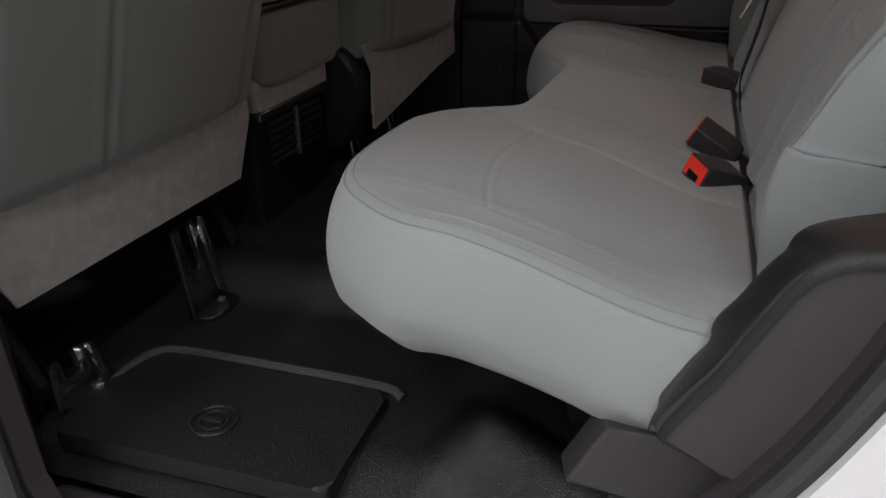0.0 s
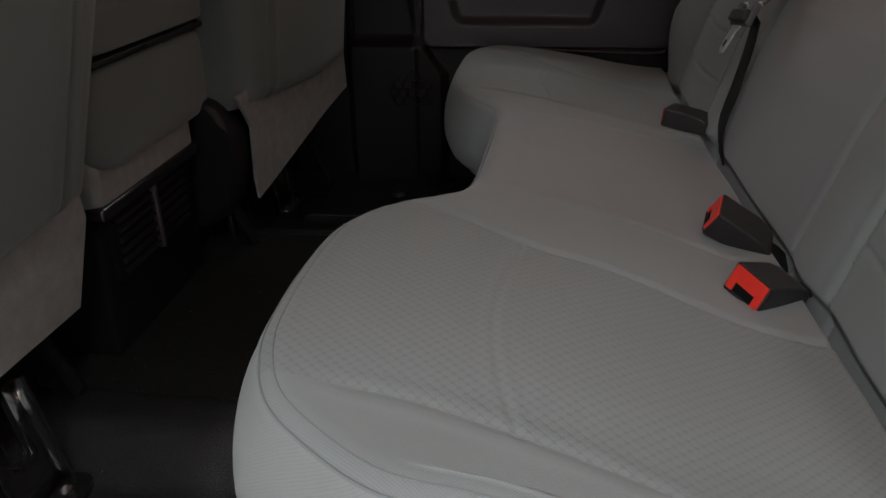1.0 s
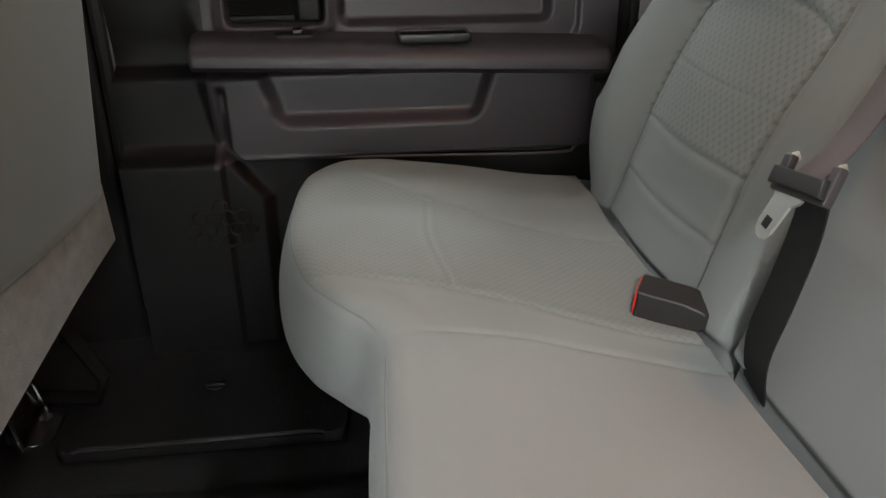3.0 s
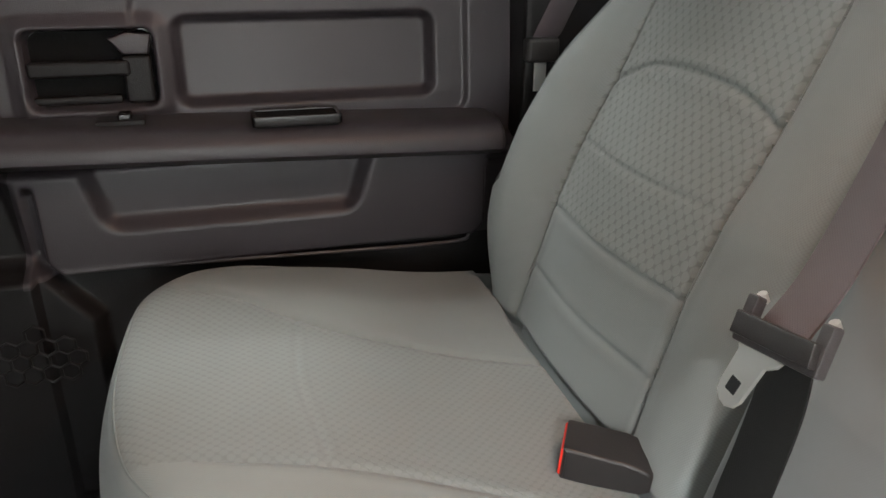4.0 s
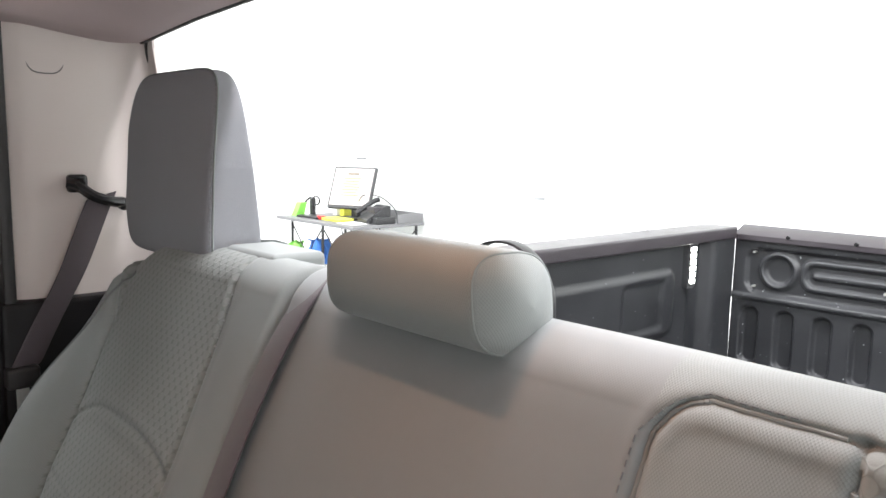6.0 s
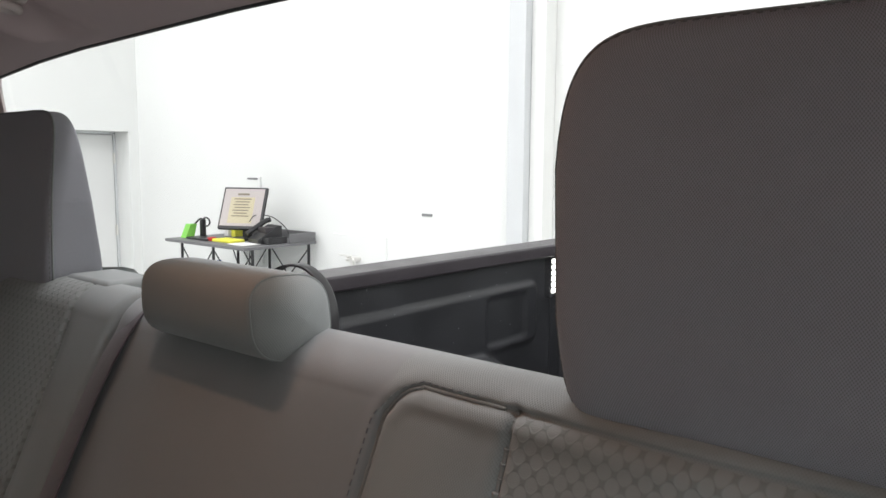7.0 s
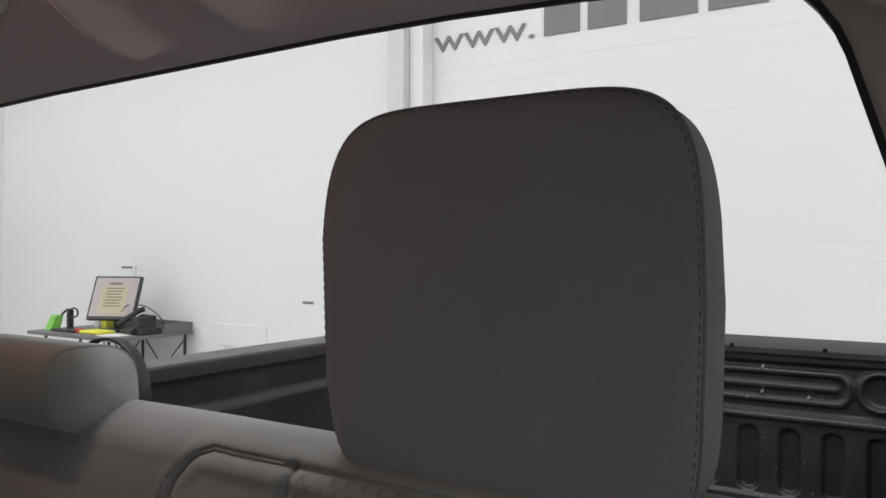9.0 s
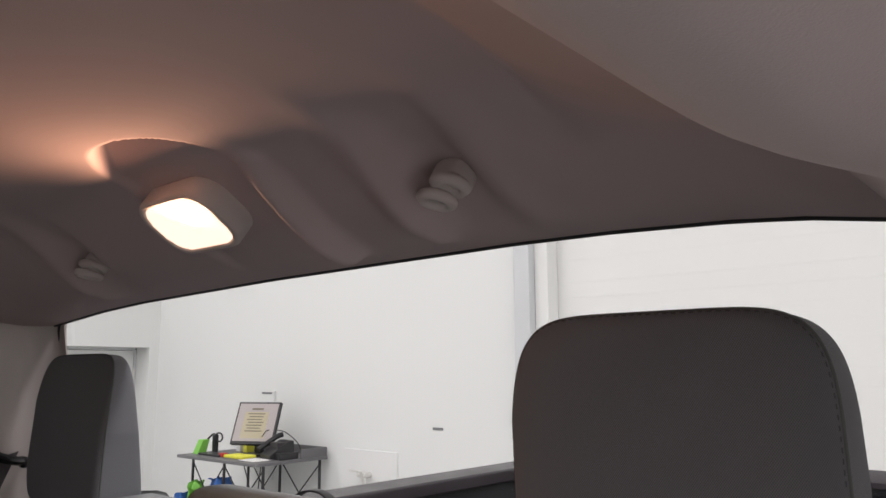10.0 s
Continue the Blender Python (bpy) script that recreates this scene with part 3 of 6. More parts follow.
def build_backrest():
    u = np.concatenate([np.linspace(0, 0.045, 14)[:-1], np.linspace(0.045, 0.955, 560), np.linspace(0.955, 1, 14)[1:]])
    zz = np.concatenate([np.linspace(0.2, 0.765, 250)[:-1], np.linspace(0.765, 0.829, 56)])
    yr = np.interp(zz, ZS, YR)
    yr = np.convolve(np.pad(yr, 10, mode="edge"), np.ones(21) / 21, "valid")
    yl = np.interp(zz, ZS, YL)
    yl = np.convolve(np.pad(yl, 10, mode="edge"), np.ones(21) / 21, "valid")
    Y = yl[None, :] + (yr - yl)[None, :] * u[:, None]
    for b in (P_IN, P_OUT, D_IN, D_OUT, M_D, M_P):  # a column of the net runs along each seam
        rows = np.arange(len(zz)) if b in (M_D, M_P) else np.where(zz < 0.72)[0]
        Y[np.abs(Y[:, rows] - b).argmin(0), rows] = b
    Z = np.repeat(zz[None, :], len(u), 0)
    X = np.interp(Z, BACK_Z, BACK_X)
    fade = sstep(0.72, 0.58, Z) * sstep(0.25, 0.46, Z)
    low = sstep(0.25, 0.42, Z)
    span = np.clip((Y - P_OUT) / (yr[None, :] - P_OUT + 1e-6), 0, 1)
    X = X - 0.038 * np.sin(np.pi * span ** 0.9) * fade - 0.016 * np.sin(np.pi * span) * low
    span = np.clip((D_OUT - Y) / (D_OUT - yl[None, :] + 1e-6), 0, 1)
    X = X - 0.038 * np.sin(np.pi * span ** 0.9) * fade - 0.016 * np.sin(np.pi * span) * low * sstep(0.82, 0.68, Z)
    for a, b in ((M_P, P_IN), (D_IN, M_D)):
        X = X - 0.010 * np.sin(np.pi * np.clip((Y - a) / (b - a), 0, 1)) * sstep(0.84, 0.7, Z)
    X = X - 0.005 * np.sin(np.pi * np.clip((Y - M_D) / (M_P - M_D), 0, 1)) ** 0.5 * sstep(0.84, 0.78, Z)
    for a, b in ((P_IN, P_OUT), (D_OUT, D_IN)):
        X = X - 0.007 * np.sin(np.pi * np.clip((Y - a) / (b - a), 0, 1))
    for i, line in enumerate(B_SEAMS):
        d = line_dist(Y, Z, line)
        k = 1.0 if i < 5 else (0.75 if line[:, 1].max() > 0.60 else 0.42)
        X = X + k * (0.0042 * np.exp(-(d / 0.0030) ** 2) - 0.0014 * np.exp(-((d - 0.010) / 0.006) ** 2))
    X = X + 0.018 * np.exp(-((Y - M_P) / 0.008) ** 2)
    X = X + 0.0020 * np.array([[noise.noise((a * 7, b * 7, 3.1)) for a, b in zip(r, s)] for r, s in zip(Y, Z)])
    X = X + 0.016 * sstep(0.302, 0.280, Z)
    X = X - 0.007 * sstep(0.458, 0.446, Z) * (sstep(0.075, 0.03, yr[None, :] - Y) + sstep(0.075, 0.03, Y - yl[None, :]))
    R = 0.030
    dy = np.minimum(yr[None, :] - Y, Y - yl[None, :])
    d = np.minimum(dy, 0.829 - Z)
    t = np.clip(1 - d / R, 0, 1)
    X = X + R * (1 - np.sqrt(1 - np.clip(t, 0, 0.999) ** 2))
    V = np.stack([X, Y, Z], -1)
    def front_x(y, z):
        j = int(np.abs(zz - z).argmin())
        return float(X[int(np.abs(Y[:, j] - y).argmin()), j])

    # the edges run on towards the back
    top = V[:, -1:, :] + np.array([[[0.012, 0, 0.0], [0.03, 0, -0.006], [0.05, 0, -0.028], [0.06, 0, -0.08]]])
    V = np.concatenate([V, top], 1)
    w = sstep(0.70, 0.829, np.concatenate([zz, np.full(4, 0.829)]))  # the shoulders fall away behind
    back = np.stack([0.12 - 0.085 * w, 0.012 + 0 * w, -0.01 - 0.06 * w], -1)[None]
    lo, hi = V[:1] + back * np.array([1, -1, 1]), V[-1:] + np.array([0.12, -0.012, -0.01])
    V = np.concatenate([lo, V, hi], 0)
    uv = np.stack([V[..., 1], V[..., 2] * 1.09 + np.maximum(V[..., 0], 0) * 0.4], -1)
    c = (V[:-1, :-1] + V[1:, 1:] + V[1:, :-1] + V[:-1, 1:]) / 4
    y, z = c[..., 1], c[..., 2]
    narrow = y > M_P
    pm = (y > np.interp(z, [0.2, 0.72, 0.84], [P_IN, P_IN, P_IN + 0.012])) & (y < np.interp(z, [0.2, 0.72, 0.84], [P_OUT, P_OUT + 0.004, P_OUT + 0.03])) & (z > 0.445) & (c[..., 0] < 0.1)
    dm = (y > D_OUT) & (y < D_IN) & (z > 0.445) & (z < 0.810) & (c[..., 0] < 0.06)
    mid = (y > M_D) & (y < M_P)
    d_rest, p_rest = ~narrow & ~dm & ~mid, narrow & ~pm
    d_low, d_mid = d_rest & (y > D_OUT) & (y < D_IN) & (z < 0.5), (D_OUT + D_IN) / 2
    d_out, d_in = d_rest & ~d_low & (y <= d_mid), d_rest & ~d_low & (y > d_mid)
    p_low, p_mid = p_rest & (y > P_IN) & (y < P_OUT) & (z < 0.5), (P_IN + P_OUT) / 2
    p_out, p_in = p_rest & ~p_low & (y >= p_mid), p_rest & ~p_low & (y < p_mid)
    for nm, mask, mat_, seat, lab in (
            ("backrest_insert", dm, MESH, wide_seat, "honeycomb mesh cloth insert"), ("backrest_middle", mid, MIDCLOTH, wide_seat, "plain warm-grey cloth"),
            ("backrest_bolster", d_out, CLOTH, wide_seat, ""), ("backrest_strip", d_in, CLOTH, wide_seat, ""), ("backrest_panel", d_low, CLOTH, wide_seat, "plain ribbed lower panel"),
            ("backrest_insert", pm, MESH, narrow_seat, "honeycomb mesh cloth insert"),
            ("backrest_bolster", p_out, CLOTH, narrow_seat, ""), ("backrest_strip", p_in, CLOTH, narrow_seat, ""), ("backrest_panel", p_low, CLOTH, narrow_seat, "plain ribbed lower panel")):
        if not mask.any():
            continue
        link(nm, sheet_mesh(nm, V, uv, mask), mat_, seat, lab)
    # sewn edge of the outer side panel: up along the bolster, and back over the rounded lower corner
    for row, far, seat in ((9, 0, wide_seat), (len(V) - 10, len(V) - 1, narrow_seat)):
        j = int(np.abs(zz - 0.452).argmin())
        up = [V[row, k] + np.array([-0.0006, 0, 0]) for k in range(j, len(zz) - 40, 6)]
        rise = [V[row, j] * (1 - w) + V[far, j] * w + np.array([-0.001, 0, -0.012 * w]) for w in (0.6, 0.3, 0.1)]
        back = [V[min(max(row + d * (1 if far else -1), 0), len(V) - 1), j] for d in (0, 4, 8)]
        bm = bmesh.new()
        rod(bm, up, 0.0016, 6)
        rod(bm, smooth_line([tuple(p) for p in back] + [tuple(p) for p in rise[::-1]], 4), 0.0016, 6)
        part("side_seam", bm, STITCH, seat, "dark sewn seam of the side panel")
    # a raised welt along the seam beside the middle panel, with small puckers
    bm = bmesh.new()
    line = [p for p in smooth_line(B_SEAMS[4][B_SEAMS[4][:, 1] > 0.33], 4) if p[0] > D_IN - 0.006]
    rod(bm, [(front_x(p[0], p[1]) - 0.0002 - 0.0005 * (k % 3 == 0), p[0], p[1]) for k, p in enumerate(line)], 0.0017, 8)
    part("welt", bm, CLOTH, wide_seat)
    # welts along the edges of the mesh inserts
    for b0, seat, top_z in ((P_IN, narrow_seat, 0.80), (P_OUT, narrow_seat, 0.79), (D_IN, wide_seat, 0.80), (D_OUT, wide_seat, 0.79)):
        bm = bmesh.new()
        line = [s for s in B_SEAMS[:4] if abs(s[len(s) // 2][0] - b0) < 0.02][0]
        line = [p for p in line if 0.33 < p[1] < top_z]
        rod(bm, smooth_line([(front_x(p[0], p[1]) - 0.0004, p[0], p[1]) for p in line], 3), 0.0021, 8)
        part("welt", bm, CLOTH, seat)
    # gathers of the cloth across the inner seams of the inserts
    for b0, seat in ((P_IN, narrow_seat), (D_IN, wide_seat)):
        bm = bmesh.new()
        for k, z in enumerate(np.arange(0.345, 0.790, 0.0092)):
            y = float(np.interp(z, [0.2, 0.72, 0.84], [b0, b0, b0 + (0.012 if b0 > 0 else 0.0)]))
            x = front_x(y, z)
            rod(bm, [(x + 0.0010, y - 0.0050, z - 0.0006), (x - 0.0022, y, z), (x + 0.0010, y + 0.0050, z + 0.0006)], 0.0014 + 0.0004 * (k % 3 == 0), 5)
        part("gathers", bm, CLOTH, seat, "puckered cloth along the seam")
    # a sewn line of short stitches beside the middle panel's welt
    line = smooth_line(B_SEAMS[4][B_SEAMS[4][:, 1] > 0.45], 4)
    line = [p for p in line if p[0] > D_IN + 0.01]
    bm = bmesh.new()
    off = 0.0085
    pts = [(p[0] + off * min(1.0, max(0.0, (0.815 - p[1]) / 0.03)), p[1] + off * 0.6 * (1 - min(1.0, max(0.0, (0.815 - p[1]) / 0.03)))) for p in line]
    run = np.concatenate([[0], np.cumsum([math.dist(a, b) for a, b in zip(pts[:-1], pts[1:])])])
    at = lambda w: (float(np.interp(w, run, [p[0] for p in pts])), float(np.interp(w, run, [p[1] for p in pts])))
    for w in np.arange(0, run[-1] - 0.006, 0.0075):
        a, b = at(w), at(w + 0.0042)
        rod(bm, [(front_x(*a) - 0.0003, *a), (front_x(*b) - 0.0003, *b)], 0.0007, 5)
    part("stitching", bm, STITCH, wide_seat, "dark sewn stitches")


build_backrest()
bm = bmesh.new()
box(bm, (0.075, -0.69, 0.12), (0.115, 0.22, 0.79), 0.01)
part("seat_back_shell", bm, PLASTIC, wide_seat)
bm = bmesh.new()
box(bm, (0.075, 0.23, 0.12), (0.115, 0.735, 0.79), 0.01)
part("seat_back_shell", bm, PLASTIC, narrow_seat)


def headrest(seat, cx, cy, cz, hx, hy, hz, e1, e2, taper, lean, wedge, name_label, seams=True):
    V = superblock(hx, hy, hz, e1, e2, 44)
    w = sstep(0.05, -0.6, V[..., 2:] / hz)
    V = V * (1 - w) + superblock(hx, hy, hz, e1, e2 * 0.55, 44) * w  # squarer below
    t = V[..., 2] / hz
    V[..., 1] *= 1 - taper * np.clip(-t, 0, 1) ** 2 - 0.07 * np.clip(t, 0, 1) ** 2
    V[..., 0] = -hx + (V[..., 0] + hx) * (0.86 - 0.25 * max(0.0, wedge - 0.3) - wedge * t) - 0.010 * (1 - t * t) * (V[..., 0] < 0) + lean * t
    V += np.array([cx, cy, cz])
    wrap = np.clip((V[..., 1] - cy) / hy * 3, -1, 1) * (V[..., 0] - V[..., 0].min())
    uv = np.stack([V[..., 1] + wrap, V[..., 2]], -1)
    ob = link("headrest", sheet_mesh("headrest", V, uv), HEADCLOTH if seams else CLOTH, seat, name_label)
    for row in (19,):
        bm = bmesh.new()
        centre = np.array([cx, cy, cz])
        P = V[row][:-1]
        P = centre + (P - centre) * np.array([1, 1.004, 1.004])
        rod(bm, P, 0.0013, 6, closed=True)
        part("headrest_seam", bm, THREAD, ob)
    # a row of stitches beside the seam
    P = V[17][:-1]
    P = centre + (P - centre) * np.array([1, 1.0, 1.0]) + np.array([-0.0006, 0, 0])
    P = np.concatenate([P, P[:1]])
    run = np.concatenate([[0], np.cumsum(np.linalg.norm(np.diff(P, axis=0), axis=1))])
    at = lambda s: [float(np.interp(s, run, P[:, k])) for k in range(3)]
    bm = bmesh.new()
    for s in np.arange(0, run[-1] - 0.006, 0.0070):
        rod(bm, [at(s), at(s + 0.0036)], 0.0005, 5)
    part("headrest_stitching", bm, STITCH, ob, "dark sewn stitches")
    return ob


headrest(wide_seat, 0.047, -0.4885, 0.9400, 0.041, 0.1335, 0.1285, 0.22, 0.34, 0.07, -0.002, 0.14, "tall grey cloth headrest with stitched sides")
headrest(narrow_seat, 0.054, 0.548, 0.928, 0.034, 0.135, 0.1235, 0.18, 0.30, 0.08, 0.012, 0.46, "tall grey cloth headrest with stitched sides")
for seat, hy in ((wide_seat, -0.489), (narrow_seat, 0.527)):
    for s in (-0.06, 0.06):
        bm = bmesh.new()
        rod(bm, [(0.07, hy + s, 0.70), (0.07, hy + s, 0.85)], 0.006, 10)
        part("headrest_post", bm, CHROME, seat)


def middle_headrest():
    """A low roll across the middle of the seat, with flat sewn ends."""
    y0, y1 = -0.096, 0.122
    ins = [(0.0, 0.0), (0.002, 0.30), (0.006, 0.56), (0.011, 0.76), (0.016, 0.90), (0.0195, 0.965), (0.0215, 0.99), (0.024, 1.0)]
    ys = [(y0 + d, s) for d, s in ins] + [(y, 1.0) for y in np.linspace(y0 + 0.028, y1 - 0.028, 30)] + [(y1 - d, s) for d, s in ins[::-1]]
    a = np.linspace(0, 2 * np.pi, 49)
    rows = []
    q = lambda w, e: np.sign(w) * np.abs(w) ** e
    for y, s in ys:
        rows.append(np.stack([0.014 + 0.047 * s * q(np.cos(a), 0.72), np.full(a.shape, y), 0.8435 - 0.004 * s * np.cos(a) + 0.040 * s * q(np.sin(a), 0.65)], -1))
    V = np.array(rows)
    V[..., 1] += 0.12 * (V[..., 2] - 0.843) * sstep(0.05, y0, V[..., 1])  # the end leans outward at its foot
    uv = np.stack([V[..., 1], np.repeat(a[None, :] * 0.05, len(ys), 0)], -1)
    cap = np.array([s < 0.95 for y, s in ys])
    uv[cap] = V[cap][..., [0, 2]]
    ob = link("headrest", sheet_mesh("headrest", V, uv), CLOTH, wide_seat, "low wide grey cloth headrest roll")
    for i in (5, len(ys) - 6):
        bm = bmesh.new()
        c = V[i].mean(0)
        rod(bm, (c + (V[i][:-1] - c) * 1.003), 0.0010, 6, closed=True)
        part("headrest_piping", bm, THREAD, ob)


middle_headrest()
bm = bmesh.new()
box(bm, (0.030, 0.300, 0.800), (0.105, 0.42, 0.833), 0.009, seg=3)
part("belt_cover", bm, CLOTH, narrow_seat, "padded cover at the belt outlet")
bm = bmesh.new()
box(bm, (0.050, 0.182, 0.812), (0.074, 0.242, 0.829), 0.004, None, 3)
part("seat_latch", bm, GLOSSBLK, narrow_seat, "small black latch at the seat split")
bm = bmesh.new()
box(bm, (0.035, 0.278, 0.808), (0.058, 0.300, 0.8275), 0.004, None, 3)
part("seat_latch", bm, GLOSSBLK, narrow_seat, "small black latch at the seat split")
strap([(p, (1, 0.15, 0)) for p in smooth_line([(0.068, 0.042, 0.838), (0.070, 0.024, 0.865), (0.073, 0.002, 0.878), (0.077, -0.024, 0.878), (0.080, -0.046, 0.863), (0.081, -0.058, 0.838), (0.081, -0.060, 0.805)], 4)], 0.014, 0.002, "strap", BLACKP, wide_seat, "black pull strap behind the headrest")
strap([(p, (1, 0.15, 0)) for p in smooth_line([(0.108, 0.56, 0.84), (0.108, 0.540, 0.870), (0.108, 0.515, 0.868), (0.108, 0.498, 0.845), (0.108, 0.492, 0.80)], 4)], 0.022, 0.002, "strap", WEBB, narrow_seat, "black pull strap")


# ---- belts and buckles ----
def buckle(at, back, across, group_label):
    """A buckle whose button face stands at a point; back: towards its webbing, across: along its width."""
    ob = thing("seat_belt_buckle", group_label, "belt buckle", "belt buckles", at)
    ex = -Vector(back).normalized()
    ey = (Vector(across) - ex * ex.dot(Vector(across))).normalized()
    ez = ex.cross(ey)
    if ez.z < 0:
        ey, ez = -ey, -ez
    m = Matrix.Translation(at) @ Matrix((ex, ey, ez)).transposed().to_4x4()
    bm = bmesh.new()
    prism(bm, [(-0.078, -0.009), (-0.070, -0.014), (-0.001, -0.0175), (0.001, -0.0160), (0.001, 0.0165), (-0.001, 0.0175), (-0.052, 0.0165), (-0.072, 0.012), (-0.078, 0.007)], "y", -0.0240, 0.0240, 0.0035, 3)
    bmesh.ops.transform(bm, matrix=m, verts=bm.verts)
    part("body", bm, BUCKLE, ob)
    bm = bmesh.new()
    box(bm, (-0.004, -0.0215, -0.0025), (0.0030, 0.0215, 0.0148), 0.0018, m)
    box(bm, (-0.004, -0.0215, -0.0130), (0.0030, -0.0125, 0.002), 0.0018, m)
    box(bm, (-0.004, 0.0125, -0.0130), (0.0030, 0.0215, 0.002), 0.0018, m)
    part("button", bm, RED, ob, "red press button")
    # solid block, its colour stands in for the shade inside the slot
    bm = bmesh.new()
    box(bm, (-0.003, -0.0120, -0.0125), (0.0014, 0.0120, -0.003), 0.0004, m)
    part("slot", bm, NEARBLK, ob, "near-black block for the shade in the tongue slot")
    bm = bmesh.new()
    box(bm, (-0.003, -0.0205, -0.0158), (0.0022, 0.0205, -0.0140), 0.0006, m)
    part("slot_plate", bm, DARKSTEEL, ob, "dark steel plate edge under the slot")
    line = [m @ Vector(p) for p in ((-0.072, 0, 0.0), (-0.09, 0, 0.0), (-0.11, 0, -0.004), (-0.135, 0, -0.012))]
    strap([(p, ey) for p in line], 0.03, 0.003, "stalk", WEBB, ob)
    return ob


buckle((-0.287, -0.330, 0.314), (0.74, 0.58, -0.26), (0.5, -0.83, -0.22), "black seat-belt buckle with red button on the cushion")
buckle((-0.289, -0.166, 0.327), (0.85, -0.14, -0.50), (0.4, -0.75, -0.50), "black seat-belt buckle with red button on the cushion")
buckle((-0.270, 0.318, 0.314), (0.84, -0.50, -0.08), (0.5, 0.84, 0.0), "black seat-belt buckle with red edge, button turned away")

middle_belt = thing("seat_belt", "grey-brown middle seat belt with hanging steel tongue", "seat belt", "seat belts", (-0.1, 0.2, 0.5))


def back_x(z):
    return float(np.interp(z, BACK_Z, BACK_X))


line = [(0.10, 0.245, 0.790), (0.075, 0.232, 0.815), (0.04, 0.212, 0.823), (0.004, 0.192, 0.806), (-0.022, 0.194, 0.770), (-0.045, 0.200, 0.725), (-0.075, 0.202, 0.665), (-0.125, 0.188, 0.580), (-0.165, 0.172, 0.535), (-0.203, 0.157, 0.511)]
line = smooth_line(line, 5)
strap([(p, (0.12, 1.0, -0.22)) for p in line], 0.049, 0.0018, "webbing", WEB, middle_belt)
line = smooth_line([(-0.186, 0.166, 0.505), (-0.192, 0.160, 0.46), (-0.203, 0.160, 0.40), (-0.214, 0.162, 0.34), (-0.205, 0.168, 0.285)], 5)
strap([(p, (0.05, 1.0, 0.15)) for p in line], 0.047, 0.0018, "lower_webbing", WEBB, middle_belt, "black lower webbing")
# the tongue plate: across u, down v, facing n
tu, tv = Vector((0.05, -0.985, 0.14)).normalized(), Vector((-0.38, 0.10, -0.92))
tn = tu.cross(tv).normalized()
tv = tn.cross(tu).normalized()
m = Matrix.Translation((-0.207, 0.152, 0.511)) @ Matrix((tu, tv, tn)).transposed().to_4x4()
lean = m @ pose(-0.012, 0.012, 0, 0, 0, 14)
bm = bmesh.new()
for lo, hi in (((-0.037, 0.001, -0.005), (0.037, 0.017, 0.005)), ((-0.037, -0.017, -0.005), (-0.027, 0.004, 0.005)), ((0.027, -0.017, -0.005), (0.037, 0.004, 0.005))):
    box(bm, lo, hi, 0.0022, m)
box(bm, (-0.010, -0.003, -0.0045), (0.004, 0.004, 0.0045), 0.001, m)
part("tongue_body", bm, TONGUE, middle_belt, "grey-black plastic tongue holder with slot")
bm = bmesh.new()
prism(bm, [(-0.022, 0.001), (0.021, 0.001), (0.019, 0.006), (0.011, 0.012), (0.0105, 0.040), (0.007, 0.047), (0.001, 0.050), (-0.006, 0.049), (-0.012, 0.045), (-0.0145, 0.038), (-0.0145, 0.013), (-0.022, 0.005)], "z", -0.0016, 0.0016, 0.0005, 1)
bmesh.ops.transform(bm, matrix=lean, verts=bm.verts)
part("tongue", bm, STEEL, middle_belt, "bright steel tongue")
bm = bmesh.new()
box(bm, (-0.0070, 0.029, -0.0022), (0.0035, 0.040, 0.0022), 0.001, lean)
part("tongue_slot", bm, BLACKP, middle_belt)
bm = bmesh.new()
prism(bm, [(-0.034, -0.004), (0.034, -0.004), (0.036, 0.012), (-0.034, 0.012)], "z", -0.012, -0.004, 0.002)
bmesh.ops.transform(bm, matrix=m, verts=bm.verts)
part("tongue_underside", bm, BUCKLE, middle_belt, "black lower half of the tongue holder")
for u in (-0.031, 0.030):
    bm = bmesh.new()
    rod(bm, [m @ Vector((u, -0.019, 0.001)), m @ Vector((u, -0.014, 0.006))], 0.0035, 8)
    part("clip", bm, STEEL, middle_belt, "small bright clip")

outer_belt = thing("seat_belt", "grey-brown outer seat belt hanging from its pillar guide", "seat belt", "seat belts", (0, 0.79, 0.7))
line = smooth_line([(0.014, 0.785, 0.872), (0.0, 0.785, 0.84), (-0.035, 0.785, 0.755), (-0.075, 0.786, 0.68), (-0.103, 0.788, 0.622), (-0.112, 0.79, 0.60)], 5)
strap([(p, (1.0, 0.12, 0.25)) for p in line], 0.049, 0.0018, "webbing", WEB, outer_belt)
bm = bmesh.new()
rod(bm, smooth_line([(-0.036, 0.788, 0.893), (-0.022, 0.783, 0.889), (0.0, 0.780, 0.872), (0.03, 0.780, 0.862), (0.047, 0.784, 0.860), (0.048, 0.79, 0.852)], 5), 0.0085, 10)
box(bm, (-0.035, 0.784, 0.877), (-0.005, 0.80, 0.905), 0.006, None, 3)
part("guide", bm, GLOSSBLK, outer_belt, "black belt guide on the pillar")
bm = bmesh.new()
rod(bm, [(-0.02, 0.776, 0.890), (-0.02, 0.79, 0.890)], 0.008, 12)
part("bolt", bm, DARKSTEEL, outer_belt)
bm = bmesh.new()
box(bm, (-0.135, 0.776, 0.585), (-0.088, 0.80, 0.618), 0.006, None, 3)
part("tongue_body", bm, BUCKLE, outer_belt)
bm = bmesh.new()
box(bm, (-0.121, 0.786, 0.545), (-0.103, 0.789, 0.59), 0.001)
part("tongue", bm, STEEL, outer_belt, "steel tongue")

# ---- cab shell ----
MIDY = 0.03


